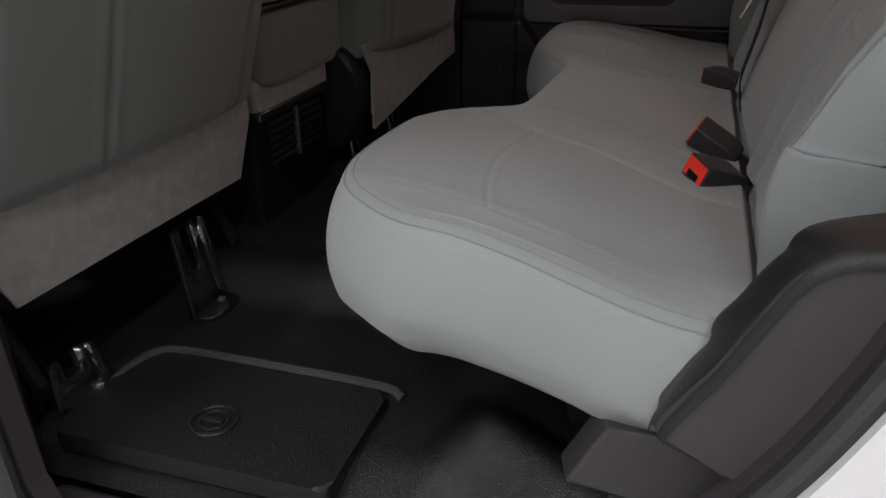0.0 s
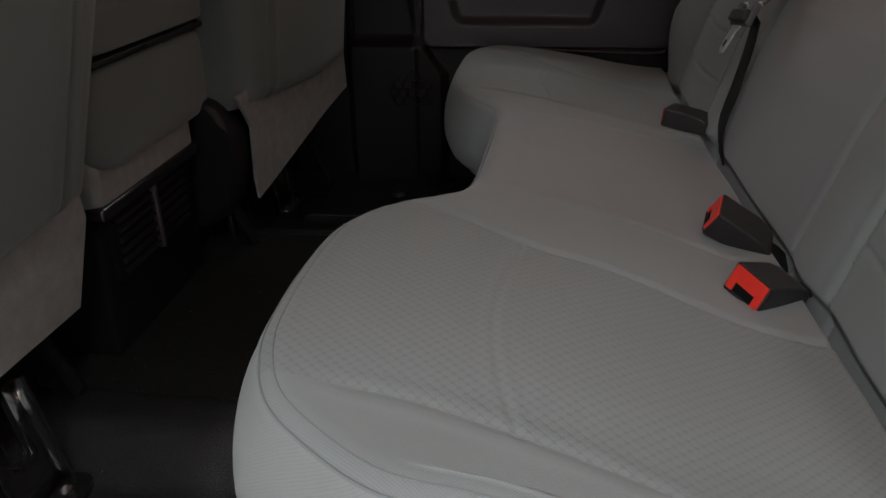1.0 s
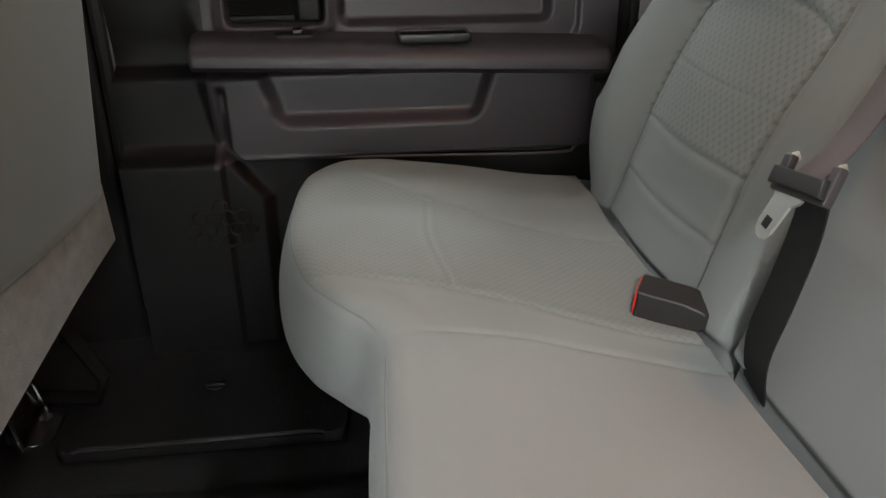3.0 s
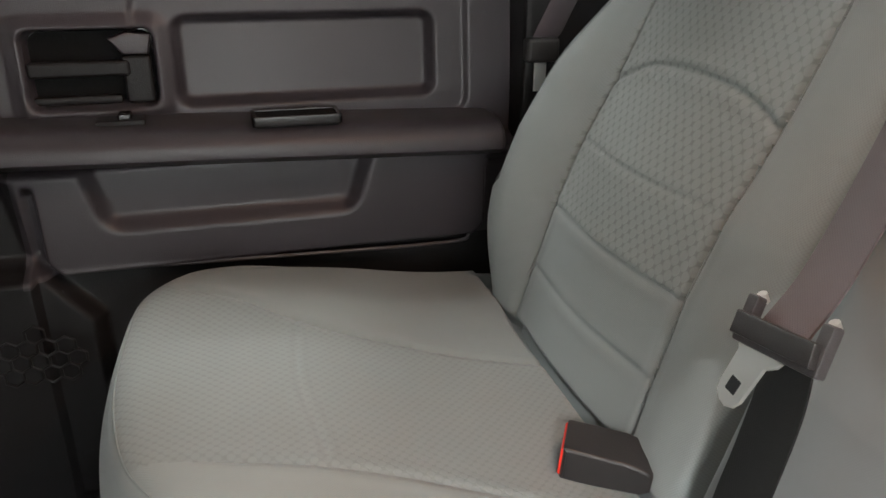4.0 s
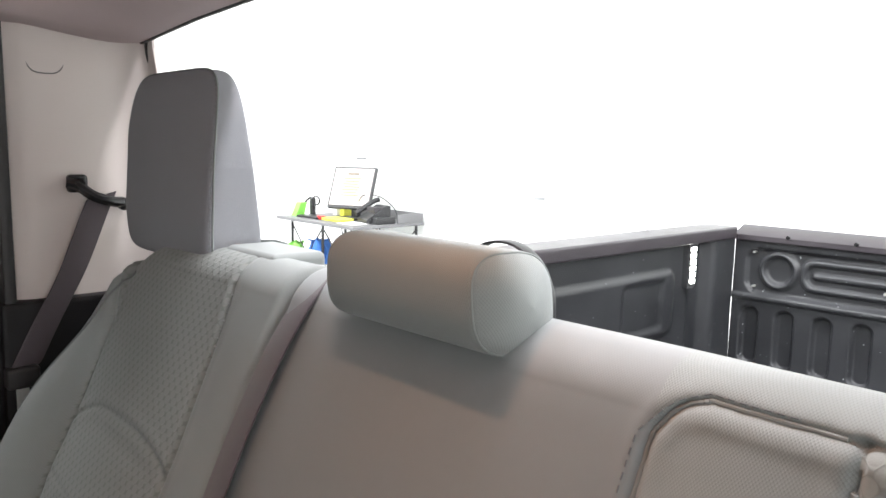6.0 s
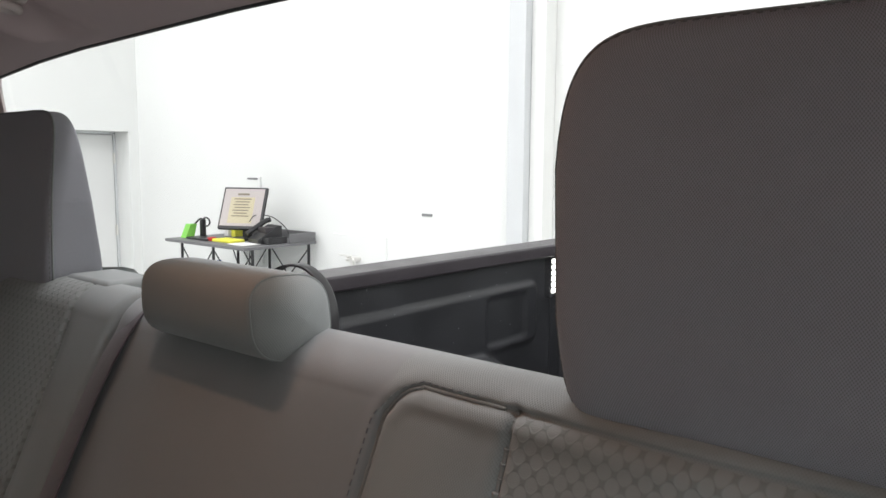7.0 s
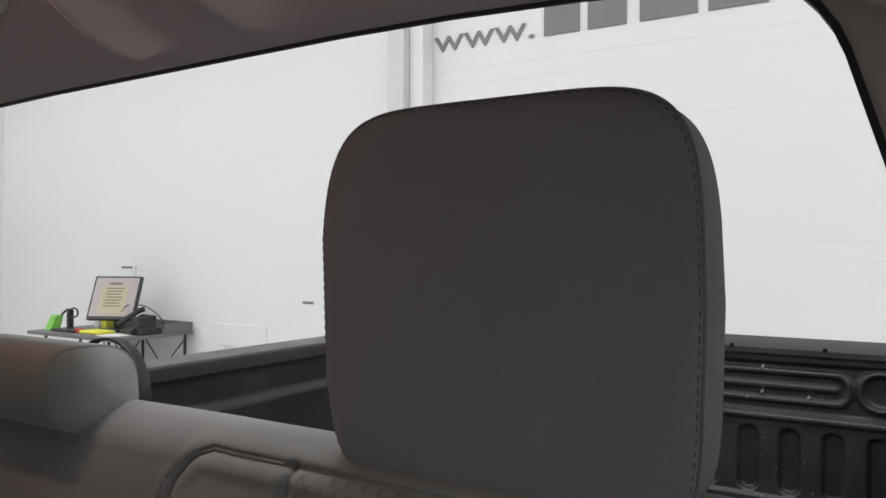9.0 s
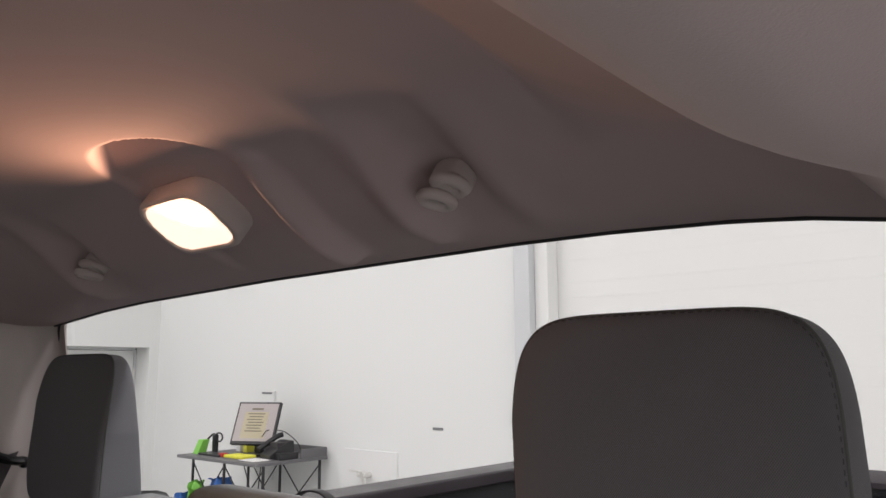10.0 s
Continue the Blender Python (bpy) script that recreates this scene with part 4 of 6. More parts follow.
def ring_wall(name, inner, outer, place, material, thick_dir, label=""):
    """A wall between an opening's outline and an outer outline, both lists of 2D points of one length; place() puts a 2D point and a depth in space."""
    rows = [[place(p, 0) for p in inner], [place(p, 0) for p in outer], [place(p, thick_dir) for p in outer], [place(p, thick_dir) for p in inner], [place(p, 0) for p in inner]]
    V = np.array([r + [r[0]] for r in rows])
    ob = link(name, sheet_mesh(name, V), material, None, "", smooth=False)
    return tagged(ob, label, "", "", "structure")


def relief_floor():
    xs, ys = np.linspace(-2.1, 0.1, 190), np.linspace(-0.80, 0.85, 150)
    X, Y = np.meshgrid(xs, ys, indexing="ij")
    Z = 0.052 * sstep(0.40, 0.30, np.abs(Y - MIDY)) * sstep(-0.45, -0.55, X)
    crest = np.interp(X, [-0.53, -0.49, -0.405, -0.294], [-0.617, -0.633, -0.693, -0.702])  # hump beside the sill
    grow = sstep(-0.60, -0.50, X)
    Z = Z + grow * (0.062 * sstep(crest + 0.12, crest, Y) - 0.085 * sstep(crest - 0.005, crest - 0.13, Y))
    Z = Z - 0.03 * sstep(-0.66, -0.80, Y) * (1 - sstep(-0.62, -0.40, X))
    Z = Z - 0.004 * rmask(X, Y, -0.885, -0.655, 0.235, 0.115, 0.02, 0.012)
    Z = Z - 0.012 * rmask(X, Y, -0.82, 0.62, 0.215, 0.125, 0.02, 0.012)
    for x0, y0 in ((-1.09, -0.60),):
        d = np.hypot(X - x0, Y - y0)
        Z = Z + 0.012 * np.exp(-((d - 0.055) / 0.01) ** 2) * (X > x0 - 0.01)
    ob = link("floor", sheet_mesh("floor", np.stack([X, Y, Z], -1)), RUBBER)
    tagged(ob, "black textured rubber cab floor", "floor", "", "structure")


relief_floor()


def hatch(x0, x1, y0, y1, label):
    ob = thing("floor_hatch", label, "floor hatch", "floor hatches", ((x0 + x1) / 2, (y0 + y1) / 2, 0))
    bm = bmesh.new()
    prism(bm, rrect((x0 + x1) / 2, (y0 + y1) / 2, (x1 - x0) / 2, (y1 - y0) / 2, 0.02), "z", -0.02, 0.011, 0.007, 3)
    part("lid", bm, RUBBER, ob)
    if y0 > 0:
        bm = bmesh.new()
        rod(bm, [(x0 + 0.025, y0 + 0.003, 0.008), (x0 + 0.035, y0 + 0.002, 0.012), (x1 - 0.045, y0 + 0.002, 0.012), (x1 - 0.035, y0 + 0.003, 0.008)], 0.0042, 8)
        part("lid_edge", bm, LIDEDGE, ob, "worn shiny edge")
    bm = bmesh.new()
    cx, cy = (x0 + x1) / 2, (y0 + y1) / 2 - 0.026 * (1 if y0 < 0 else -1)
    for r, h in ((0.032, 0.0030), (0.020, 0.0026)) if y0 < 0 else ((0.016, 0.0018),):
        rod(bm, [(cx + r * math.cos(a), cy + r * math.sin(a), 0.0125) for a in np.linspace(0, 2 * np.pi, 33)[:-1]], h, 8, closed=True)
    box(bm, (cx - 0.016, cy - 0.006, 0.01), (cx + 0.016, cy + 0.006, 0.017), 0.003)
    part("latch", bm, GLOSSBLK, ob, "round turning latch")


hatch(-1.095, -0.675, -0.765, -0.55, "black moulded storage hatch in the floor")
hatch(-1.03, -0.615, 0.505, 0.735, "black moulded storage hatch in the floor")

# moulded rib along the near hatch; its paler plastic stands in for a glancing highlight
bm = bmesh.new()
rod(bm, smooth_line([(-1.092, -0.635, 0.004), (-1.088, -0.60, 0.009), (-1.072, -0.556, 0.011), (-1.03, -0.540, 0.011), (-0.85, -0.538, 0.011), (-0.69, -0.541, 0.011), (-0.655, -0.55, 0.004)], 5), 0.0078, 8)
tagged(part("floor_rib", bm, SHIELD), "moulded black rib beside the floor hatch, coloured paler for its highlight", "rib", "", "structure")

# mat over the tunnel
bm = bmesh.new()
prism(bm, rrect(-0.93, 0.035, 0.27, 0.265, 0.03), "z", 0.045, 0.0575, 0.003)
tagged(part("tunnel_mat", bm, MATFLOOR), "worn black mat over the tunnel", "floor mat")

# seat base
bm = bmesh.new()
box(bm, (-0.42, -0.54, 0.0), (-0.05, 0.62, 0.152), 0.015)
tagged(part("seat_base", bm, PLASTIC), "black base under the rear bench", "seat base", "", "structure")

# cup holder under the middle seat
cup = thing("cup_holder", "black moulded cup holder under the middle seat", "cup holder", "", (-0.66, 0.13, 0.05))
bm = bmesh.new()
prism(bm, [(-0.60, 0.26), (-0.64, 0.24), (-0.69, 0.17), (-0.715, 0.09), (-0.72, 0.0), (-0.55, 0.0), (-0.55, 0.26)], "z", 0.04, 0.098, 0.008, 3)
part("body", bm, PLASTIC, cup)
bm = bmesh.new()
rod(bm, smooth_line([(-0.622, 0.252, 0.097), (-0.645, 0.236, 0.099), (-0.692, 0.168, 0.099), (-0.716, 0.09, 0.099), (-0.721, 0.01, 0.098)], 5), 0.0035, 8)
part("rim_band", bm, SHIELD, cup, "grey outer rim")
bm = bmesh.new()
rod(bm, [(-0.635 + 0.042 * math.cos(a), 0.17 + 0.042 * math.sin(a), 0.098) for a in np.linspace(0, 2 * np.pi, 33)[:-1]], 0.0035, 8, closed=True)
part("rim", bm, PLASTICG, cup)

# headliner
def roof_base(X, Y):
    mid = np.interp(X, [-2.1, -0.6, -0.35, -0.2, -0.13, -0.09, -0.06, -0.03, 0.02, 0.08], [1.262, 1.252, 1.241, 1.236, 1.226, 1.205, 1.185, 1.165, 1.148, 1.138])
    side = np.abs(Y - MIDY)
    k = np.clip((side - 0.485) / 0.15, 0, 1) * sstep(0.03, -0.14, X)  # the sides turn down at a soft crease
    low = sstep(0.58, 0.72, Y - MIDY) * sstep(-0.30, -0.15, X)  # down on to the rear pillar
    mid = mid * (1 - low) + np.minimum(mid, 1.118) * low
    return mid * (1 - k) + np.minimum(mid, 1.145) * k - 0.030 * np.minimum(side / 0.70, 1.0) ** 8 * sstep(-0.1, 0.05, X) * (1 - 0.7 * low)


HEADER_Y = [-0.80, -0.70, -0.65, -0.59, -0.53, -0.42, -0.31, -0.14, 0.10, 0.44, 0.58, 0.78, 0.84]
HEADER_Z = [1.105, 1.122, 1.133, 1.142, 1.147, 1.151, 1.152, 1.150, 1.147, 1.137, 1.129, 1.111, 1.104]


def roof_z(X, Y):
    """The headliner: its rear edge follows the back window's header."""
    w = sstep(-0.25, 0.03, X)
    return roof_base(X, Y) + (np.interp(Y, HEADER_Y, HEADER_Z) - roof_base(0.08 + 0 * X, Y)) * w + 0.012 * (1 - w)


def headliner():
    xs, ys = np.concatenate([np.linspace(-1.95, -0.4, 50)[:-1], np.linspace(-0.4, 0.08, 130)]), np.linspace(-0.77, 0.83, 320)
    X, Y = np.meshgrid(xs, ys, indexing="ij")
    Z = roof_z(X, Y)
    for _ in range(2):  # soft bends
        Z[2:-2] = (Z[:-4] + Z[1:-3] + Z[2:-2] + Z[3:-1] + Z[4:]) / 5
    # the dished seat of the dome lamp, round at its front end
    dish = rmask(X, Y, -0.03, -0.010, 0.185, 0.108, 0.106, 0.016)
    seat_plane = 1.194 + (-0.0865 - X) * math.tan(radians(34))
    Z = Z + dish * (0.008 + np.clip(seat_plane - Z, 0.0, 0.050)) * sstep(0.06, -0.02, X)
    # the moulded troughs of the coat hooks, with a rise beside
    fade = sstep(0.062, 0.015, X)  # smooth again along the window
    for hy in (-0.322, 0.372):
        along = np.exp(-((X + 0.040) / 0.085) ** 2) * fade
        q = (Y - hy) / 0.034
        Z = Z + 0.007 * np.exp(-(((X + 0.040) / 0.036) ** 2 + ((Y - hy) / 0.032) ** 2) ** 2) + along * 0.018 * np.exp(-q ** 4) - along * np.where(q > 0, 0.021, 0.004) * np.exp(-((np.abs(q) - 1.75) / np.where(q > 1.75, 0.75, 0.42)) ** 2)
    Z = Z - 0.030 * np.exp(-((Y + 0.133) / np.where(Y > -0.133, 0.024, 0.014)) ** 2) * np.exp(-((X + 0.045) / 0.085) ** 4) * fade
    ob = link("ceiling", sheet_mesh("ceiling", np.stack([X, Y, Z], -1)), HEADL)
    tagged(ob, "brown-grey fabric headliner", "ceiling", "", "structure")
    bm = bmesh.new()
    rod(bm, [(0.081, y, z + 0.001) for y, z in zip(ys[::5], Z[-1, ::5])], 0.0038, 6)
    tagged(part("headliner_edge", bm, SEALRUB), "thin black edge of the headliner", "trim", "", "structure")
    up = np.stack([X, Y, Z + 0.06], -1)[::6, ::6]
    ob = link("roof_panel", sheet_mesh("roof_panel", up), PAINT)
    tagged(ob, "white painted cab roof", "roof", "", "structure")
    # the pale rail trim over each door
    for nm, s in (("trim_6", -1), ("trim_7", 1)):
        prof = smooth_line([(0.612, 1.173), (0.632, 1.153), (0.652, 1.137), (0.672, 1.125), (0.695, 1.118), (0.72, 1.117), (0.76, 1.125), (0.80, 1.14), (0.84, 1.16)], 4)
        V = np.array([[(x, MIDY + s * (p[0] + (0.045 if s < 0 else 0.075) * float(sstep(-0.22, -0.03, x))), p[1] - 0.01 * float(sstep(-0.1, 0.07, x))) for p in prof] for x in np.linspace(-1.95, 0.07 if s < 0 else -0.13, 60)])
        tagged(link(nm, sheet_mesh(nm, V), RAILTRIM), "pale plastic roof rail trim over the door", "trim", "", "structure")


headliner()

LAMP_AT = (-0.0865, 0.028, 1.194)
lamp = thing("dome_lamp", "lit dome lamp with warm lens in the headliner", "lamp", "", LAMP_AT)
M_LAMP = Matrix.Translation(LAMP_AT) @ pose(0, 0, 0, 0, 34, 0)
bz = [[(x, y, h) for x, y in rrect(0, 0, a, b, r, 6)] for a, b, r, h in ((0.045, 0.070, 0.032, 0.024), (0.0445, 0.0695, 0.031, -0.003), (0.042, 0.067, 0.029, -0.0075), (0.0385, 0.0635, 0.027, -0.008), (0.0355, 0.0605, 0.024, -0.005), (0.0345, 0.0595, 0.023, 0.006))]
link_m = sheet_mesh("bezel", np.array([[tuple(M_LAMP @ Vector(p)) for p in r + r[:1]] for r in bz]))
link("bezel", link_m, PILLAR, lamp, "beige plastic bezel")
bm = bmesh.new()
prism(bm, rrect(0, 0, 0.035, 0.060, 0.023, 6), "z", -0.007, 0.004, 0.003, 3)
bmesh.ops.transform(bm, matrix=M_LAMP, verts=bm.verts)
part("lens", bm, LAMPGLOW, lamp, "glowing frosted lens")


def coat_hook(y, x=-0.056):
    ob = thing("coat_hook", "beige double coat hook on the headliner", "coat hook", "coat hooks", (x, y, 1.17))
    m = Matrix.Translation((x, y, float(roof_z(x, y)) + 0.012)) @ pose(0, 0, 0, 0, 33, 0)
    bm = bmesh.new()
    prism(bm, rrect(0, -0.004, 0.017, 0.020, 0.015, 6), "z", -0.008, 0.012, 0.004, 3)
    bmesh.ops.transform(bm, matrix=m, verts=bm.verts)
    part("base", bm, PILLAR, ob)
    for sgn in (-1, 1):
        bm = bmesh.new()
        # each prong leaves the base, bends round and comes back as a thick loop
        ring = [(0.004 * sgn + 0.0150 * math.cos(a), sgn * 0.0090 + 0.0115 * math.sin(a), -0.015 - 0.004 * sgn + 0.006 * math.cos(a)) for a in np.linspace(0, 2 * np.pi, 29)[:-1]]
        rod(bm, [m @ Vector(p) for p in ring], 0.0056, 12, closed=True)
        part("loop", bm, PILLAR, ob)


coat_hook(-0.320, -0.036)
coat_hook(0.365, -0.036)

# rear wall with the back window
def back_x_at(z):
    return 0.156 - 0.075 * (z - 0.74) / 0.38


def dense(outline, k):
    out = []
    for i in range(len(outline)):
        a, b = outline[i], outline[(i + 1) % len(outline)]
        out += [(a[0] + (b[0] - a[0]) * j / k, a[1] + (b[1] - a[1]) * j / k) for j in range(k)]
    return out


win = [(y, z + 0.0) for y, z in dense(rrect(MIDY, 0.937, 0.740, 0.203, 0.05, 6), 4)]
bow = lambda y, z: (y + (0.012 if y > MIDY else -0.001) + (0.2 if y > MIDY else 0.42) * (1.0 - z) * (y - MIDY), z + (0.030 * max(0, 1 - (abs(y - MIDY) / 0.74) ** 4) if z > 0.95 else 0))
win_in = [bow(y, z) for y, z in win]
win_frit = [bow(y, z) for y, z in dense(rrect(MIDY, 0.937, 0.745, 0.208, 0.053, 6), 4)]
win_out = [(MIDY + (y - MIDY) * 1.16, 0.60 + (z - 0.60) * (1.24 if z > 0.95 else 1.0) - (0.9 if z < 0.8 else 0)) for y, z in win]
ring_wall("wall_rear", win_frit, win_out, lambda p, d: (back_x_at(max(p[1], 0.5)) + 0.004 + d, p[0], p[1]), PILLAR, 0.012, "beige-grey rear cab wall")
ring_wall("window_seal", win_in, win_frit, lambda p, d: (back_x_at(max(p[1], 0.5)) - 0.001 + d, p[0], p[1]), SEALRUB, 0.010, "black seal round the back window")
back_window = thing("window_1", "clear fixed back window glass", "window", "", (0.13, MIDY, 0.93), "structure")
bm = bmesh.new()
bm.faces.new([bm.verts.new((back_x_at(z) + 0.012, y, z)) for y, z in win_in])
ob = part("pane", bm, GLASS, back_window, "clear glass", smooth=False)
ob.visible_shadow = False

# pillars beside the back window
def pillar(side, name, label):
    """The rear pillar trim: a curved sheet from the side window to the back window."""
    y0 = MIDY + side * (0.775 if side > 0 else 0.762)
    rows = []
    for z in np.linspace(0.70, 1.16, 20):
        lean = 0.05 * sstep(0.95, 1.16, z)
        row = []
        for s in np.linspace(0, 1, 24):
            x = -0.115 + 0.245 * s
            y = y0 + side * (0.42 * min(0.27, max(0.0, 1.11 - z)) if side < 0 else 0.0) - side * (0.045 * sstep(0.65, 1.0, s) + lean * 0.3 + 0.012 * sstep(0.12, 0.0, s) * -1)
            row.append((min(x, back_x_at(z) + 0.002), y, z))
        rows.append(row)
    ob = link(name, sheet_mesh(name, np.array(rows)), PILLAR)
    return tagged(ob, label, "pillar", "", "structure")


pillar(1, "trim_1", "beige plastic rear pillar trim")
pillar(-1, "trim_2", "grey-brown plastic rear pillar trim")
bm = bmesh.new()
rod(bm, [(-0.056 + 0.027 * math.copysign(abs(math.cos(a)) ** 0.6, math.cos(a)), 0.797, 1.079 + (0.003 if math.sin(a) > 0 else 0.024) * math.sin(a)) for a in np.linspace(0, 2 * np.pi, 33)[:-1]], 0.0011, 6, closed=True)
tagged(part("airbag_badge", bm, FLAP), "oval moulded badge on the pillar trim", "badge")
bm = bmesh.new()
box(bm, (-0.135, 0.79, 0.10), (0.13, 0.87, 0.715), 0.01)
tagged(part("trim_3", bm, PLASTIC), "black lower pillar trim", "trim", "", "structure")
bm = bmesh.new()
box(bm, (-0.128, 0.795, 0.70), (-0.110, 0.86, 1.16), 0.006)
tagged(part("door_seal_strip", bm, SEALRUB), "black door seal strip", "seal", "", "structure")
bm = bmesh.new()
box(bm, (-0.06, -0.80, 0.10), (0.13, -0.72, 0.715), 0.01)
tagged(part("trim_4", bm, PLASTIC), "black lower pillar trim", "trim", "", "structure")

# ---- far rear door, closed ----
rear_door = thing("door_1", "closed rear door with charcoal plastic lining and window", "car door", "", (-0.55, 0.85, 0.3), "structure")


def door_lining():
    xs, zs = np.linspace(-0.945, -0.137, 265), np.linspace(-0.03, 0.735, 250)
    X, Z = np.meshgrid(xs, zs, indexing="ij")
    Y = np.full(X.shape, 0.836)
    Y = Y + 0.016 * sstep(0.70, 0.735, Z)
    Y = Y + 0.09 * np.clip(Z - 0.54, 0, 0.15)  # the upper panel leans outward
    low = sstep(0.485, 0.465, Z)
    Y = Y - 0.040 * low
    Y = Y + 0.020 * rmask(X, Z, -0.42, 0.594, 0.175, 0.060, 0.022, 0.014)
    Y = Y + 0.006 * rmask(X, Z, -0.42, 0.598, 0.222, 0.092, 0.03, 0.009)
    Y = Y + 0.040 * rmask(X, Z, -0.69, 0.590, 0.078, 0.050, 0.016, 0.008) - 0.008 * rmask(X, Z, -0.69, 0.590, 0.098, 0.070, 0.024, 0.022)
    shift = (Z - 0.385) * 0.30
    Y = Y + 0.018 * rmask(X - shift * np.sign(X + 0.535), Z, -0.535, 0.440, 0.168, 0.056, 0.028, 0.026) * low
    edge = rmask(X, Z, -0.48, 0.42, 0.30, 0.088, 0.03, 0.006)
    Y = Y + 0.022 * (1 - edge) * sstep(0.46, 0.44, Z) * (X > -0.79)
    Y = Y - 0.004 * np.exp(-(line_dist(X, Z, [(-0.78, 0.338), (-0.21, 0.327)]) / 0.004) ** 2)
    spk = sstep(-0.715, -0.735, X + 0.8 * np.clip(Z - 0.27, 0, 1)) * sstep(0.352, 0.338, Z)
    Y = Y - 0.028 * spk
    Y = Y + 0.018 * sstep(0.345, 0.365, Z) * sstep(-0.80, -0.83, X + 0.2 * (Z - 0.5)) * sstep(0.60, 0.5, Z)
    V = np.stack([X, Y, Z], -1)
    foot = (Z[:-1, :-1] < 0.331) | (X[:-1, :-1] < -0.802)
    link("lining", sheet_mesh("lining", V, None, ~foot), PLASTICG, rear_door, "charcoal grained plastic lining")
    link("lower_lining", sheet_mesh("lower_lining", V, None, foot), PLASTIC, rear_door, "black plastic pocket and speaker panel")


door_lining()
bm = bmesh.new()
prism(bm, [(0.85, 0.527), (0.80, 0.525), (0.772, 0.521), (0.757, 0.513), (0.750, 0.500), (0.751, 0.487), (0.760, 0.479), (0.778, 0.475), (0.85, 0.474)], "x", -0.815, -0.170, 0.008, 3)
for v in bm.verts:
    v.co.z -= 0.034 * (v.co.x + 0.50)
part("armrest", bm, PLASTICG, rear_door, "charcoal plastic armrest ledge")
bm = bmesh.new()
for lo, hi in (((-0.505, 0.765, 0.522), (-0.392, 0.771, 0.5345)), ((-0.505, 0.812, 0.522), (-0.392, 0.818, 0.5345)), ((-0.505, 0.765, 0.522), (-0.499, 0.818, 0.5345)), ((-0.398, 0.765, 0.522), (-0.392, 0.818, 0.5345))):
    box(bm, lo, hi, 0.002)
ob = part("pull_rim", bm, GLOSSBLK, rear_door)
# the pull is filled solid; near-black colour stands in for its shaded hollow
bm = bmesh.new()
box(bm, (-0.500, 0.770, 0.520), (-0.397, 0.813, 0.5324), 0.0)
part("pull_shade", bm, NEARBLK, ob)
bm = bmesh.new()
box(bm, (-0.690, 0.790, 0.526), (-0.632, 0.826, 0.535), 0.003)
ob = part("switch_plate", bm, PLASTIC, rear_door)
bm = bmesh.new()
box(bm, (-0.664, 0.797, 0.532), (-0.648, 0.819, 0.542), 0.003, None, 3)
part("window_switch", bm, GLOSSBLK, ob)
# flat plate at the back of the recess, shade painted as near-black
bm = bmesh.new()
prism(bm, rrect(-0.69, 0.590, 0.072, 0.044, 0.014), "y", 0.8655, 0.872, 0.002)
part("handle_shade", bm, NEARBLK, rear_door, "near-black plate for the shade in the handle recess")
bm = bmesh.new()
box(bm, (-0.765, 0.842, 0.580), (-0.645, 0.856, 0.600), 0.005, None, 3)
box(bm, (-0.655, 0.845, 0.545), (-0.62, 0.86, 0.605), 0.005, None, 3)
ob = part("handle", bm, PLASTIC, rear_door, "black pull handle in its recess")
bm = bmesh.new()
prism(bm, [(-0.652, 0.606), (-0.622, 0.606), (-0.617, 0.630), (-0.645, 0.634), (-0.668, 0.626)], "y", 0.842, 0.866, 0.004)
part("lock_lever", bm, PLASTICG, ob)
bm = bmesh.new()
box(bm, (-0.765, 0.85, 0.545), (-0.66, 0.862, 0.556), 0.004)
part("recess_rib", bm, PLASTIC, rear_door)
bm = bmesh.new()
box(bm, (-0.96, 0.842, 0.722), (-0.185, 0.875, 0.738), 0.004)
part("window_sill", bm, PILLAR, rear_door, "pale window seal line")
bm = bmesh.new()
prism(bm, [(-0.205, 0.73), (-0.128, 0.73), (-0.128, 1.16), (-0.245, 1.16), (-0.235, 1.05)], "y", 0.832, 0.875, 0.008, 3)
part("window_frame", bm, PILLAR, rear_door, "beige window frame trim")
bm = bmesh.new()
prism(bm, [(-1.05, 1.07), (-0.24, 1.07), (-0.24, 1.16), (-1.05, 1.16)], "y", 0.835, 0.875, 0.008)
prism(bm, [(-0.98, 0.73), (-0.93, 0.73), (-0.90, 1.08), (-0.98, 1.08)], "y", 0.835, 0.875, 0.008)
part("window_frame_front", bm, SEALRUB, rear_door)
bm = bmesh.new()
rod(bm, [(-0.205, 0.868, 0.735), (-0.237, 0.868, 1.05), (-0.26, 0.868, 1.075), (-0.90, 0.868, 1.075)], 0.006, 8)
part("glass_seal", bm, SEALRUB, rear_door)
bm = bmesh.new()
bm.faces.new([bm.verts.new(p) for p in ((-0.97, 0.866, 0.73), (-0.20, 0.866, 0.73), (-0.235, 0.866, 1.08), (-0.95, 0.866, 1.08))])
part("pane", bm, TINTGLASS, rear_door, "lightly tinted glass", smooth=False)
bm = bmesh.new()
box(bm, (-1.0, 0.872, -0.25), (-0.12, 0.93, 0.735), 0.01)
part("skin", bm, PAINT, rear_door, "white painted outer skin")
bm = bmesh.new()
rod(bm, smooth_line([(-0.755, 0.800, 0.340), (-0.5, 0.799, 0.333), (-0.245, 0.799, 0.327), (-0.205, 0.800, 0.338), (-0.186, 0.801, 0.37), (-0.183, 0.802, 0.45)], 5), 0.0028, 6)
part("lining_edge", bm, PLASTICG, rear_door)
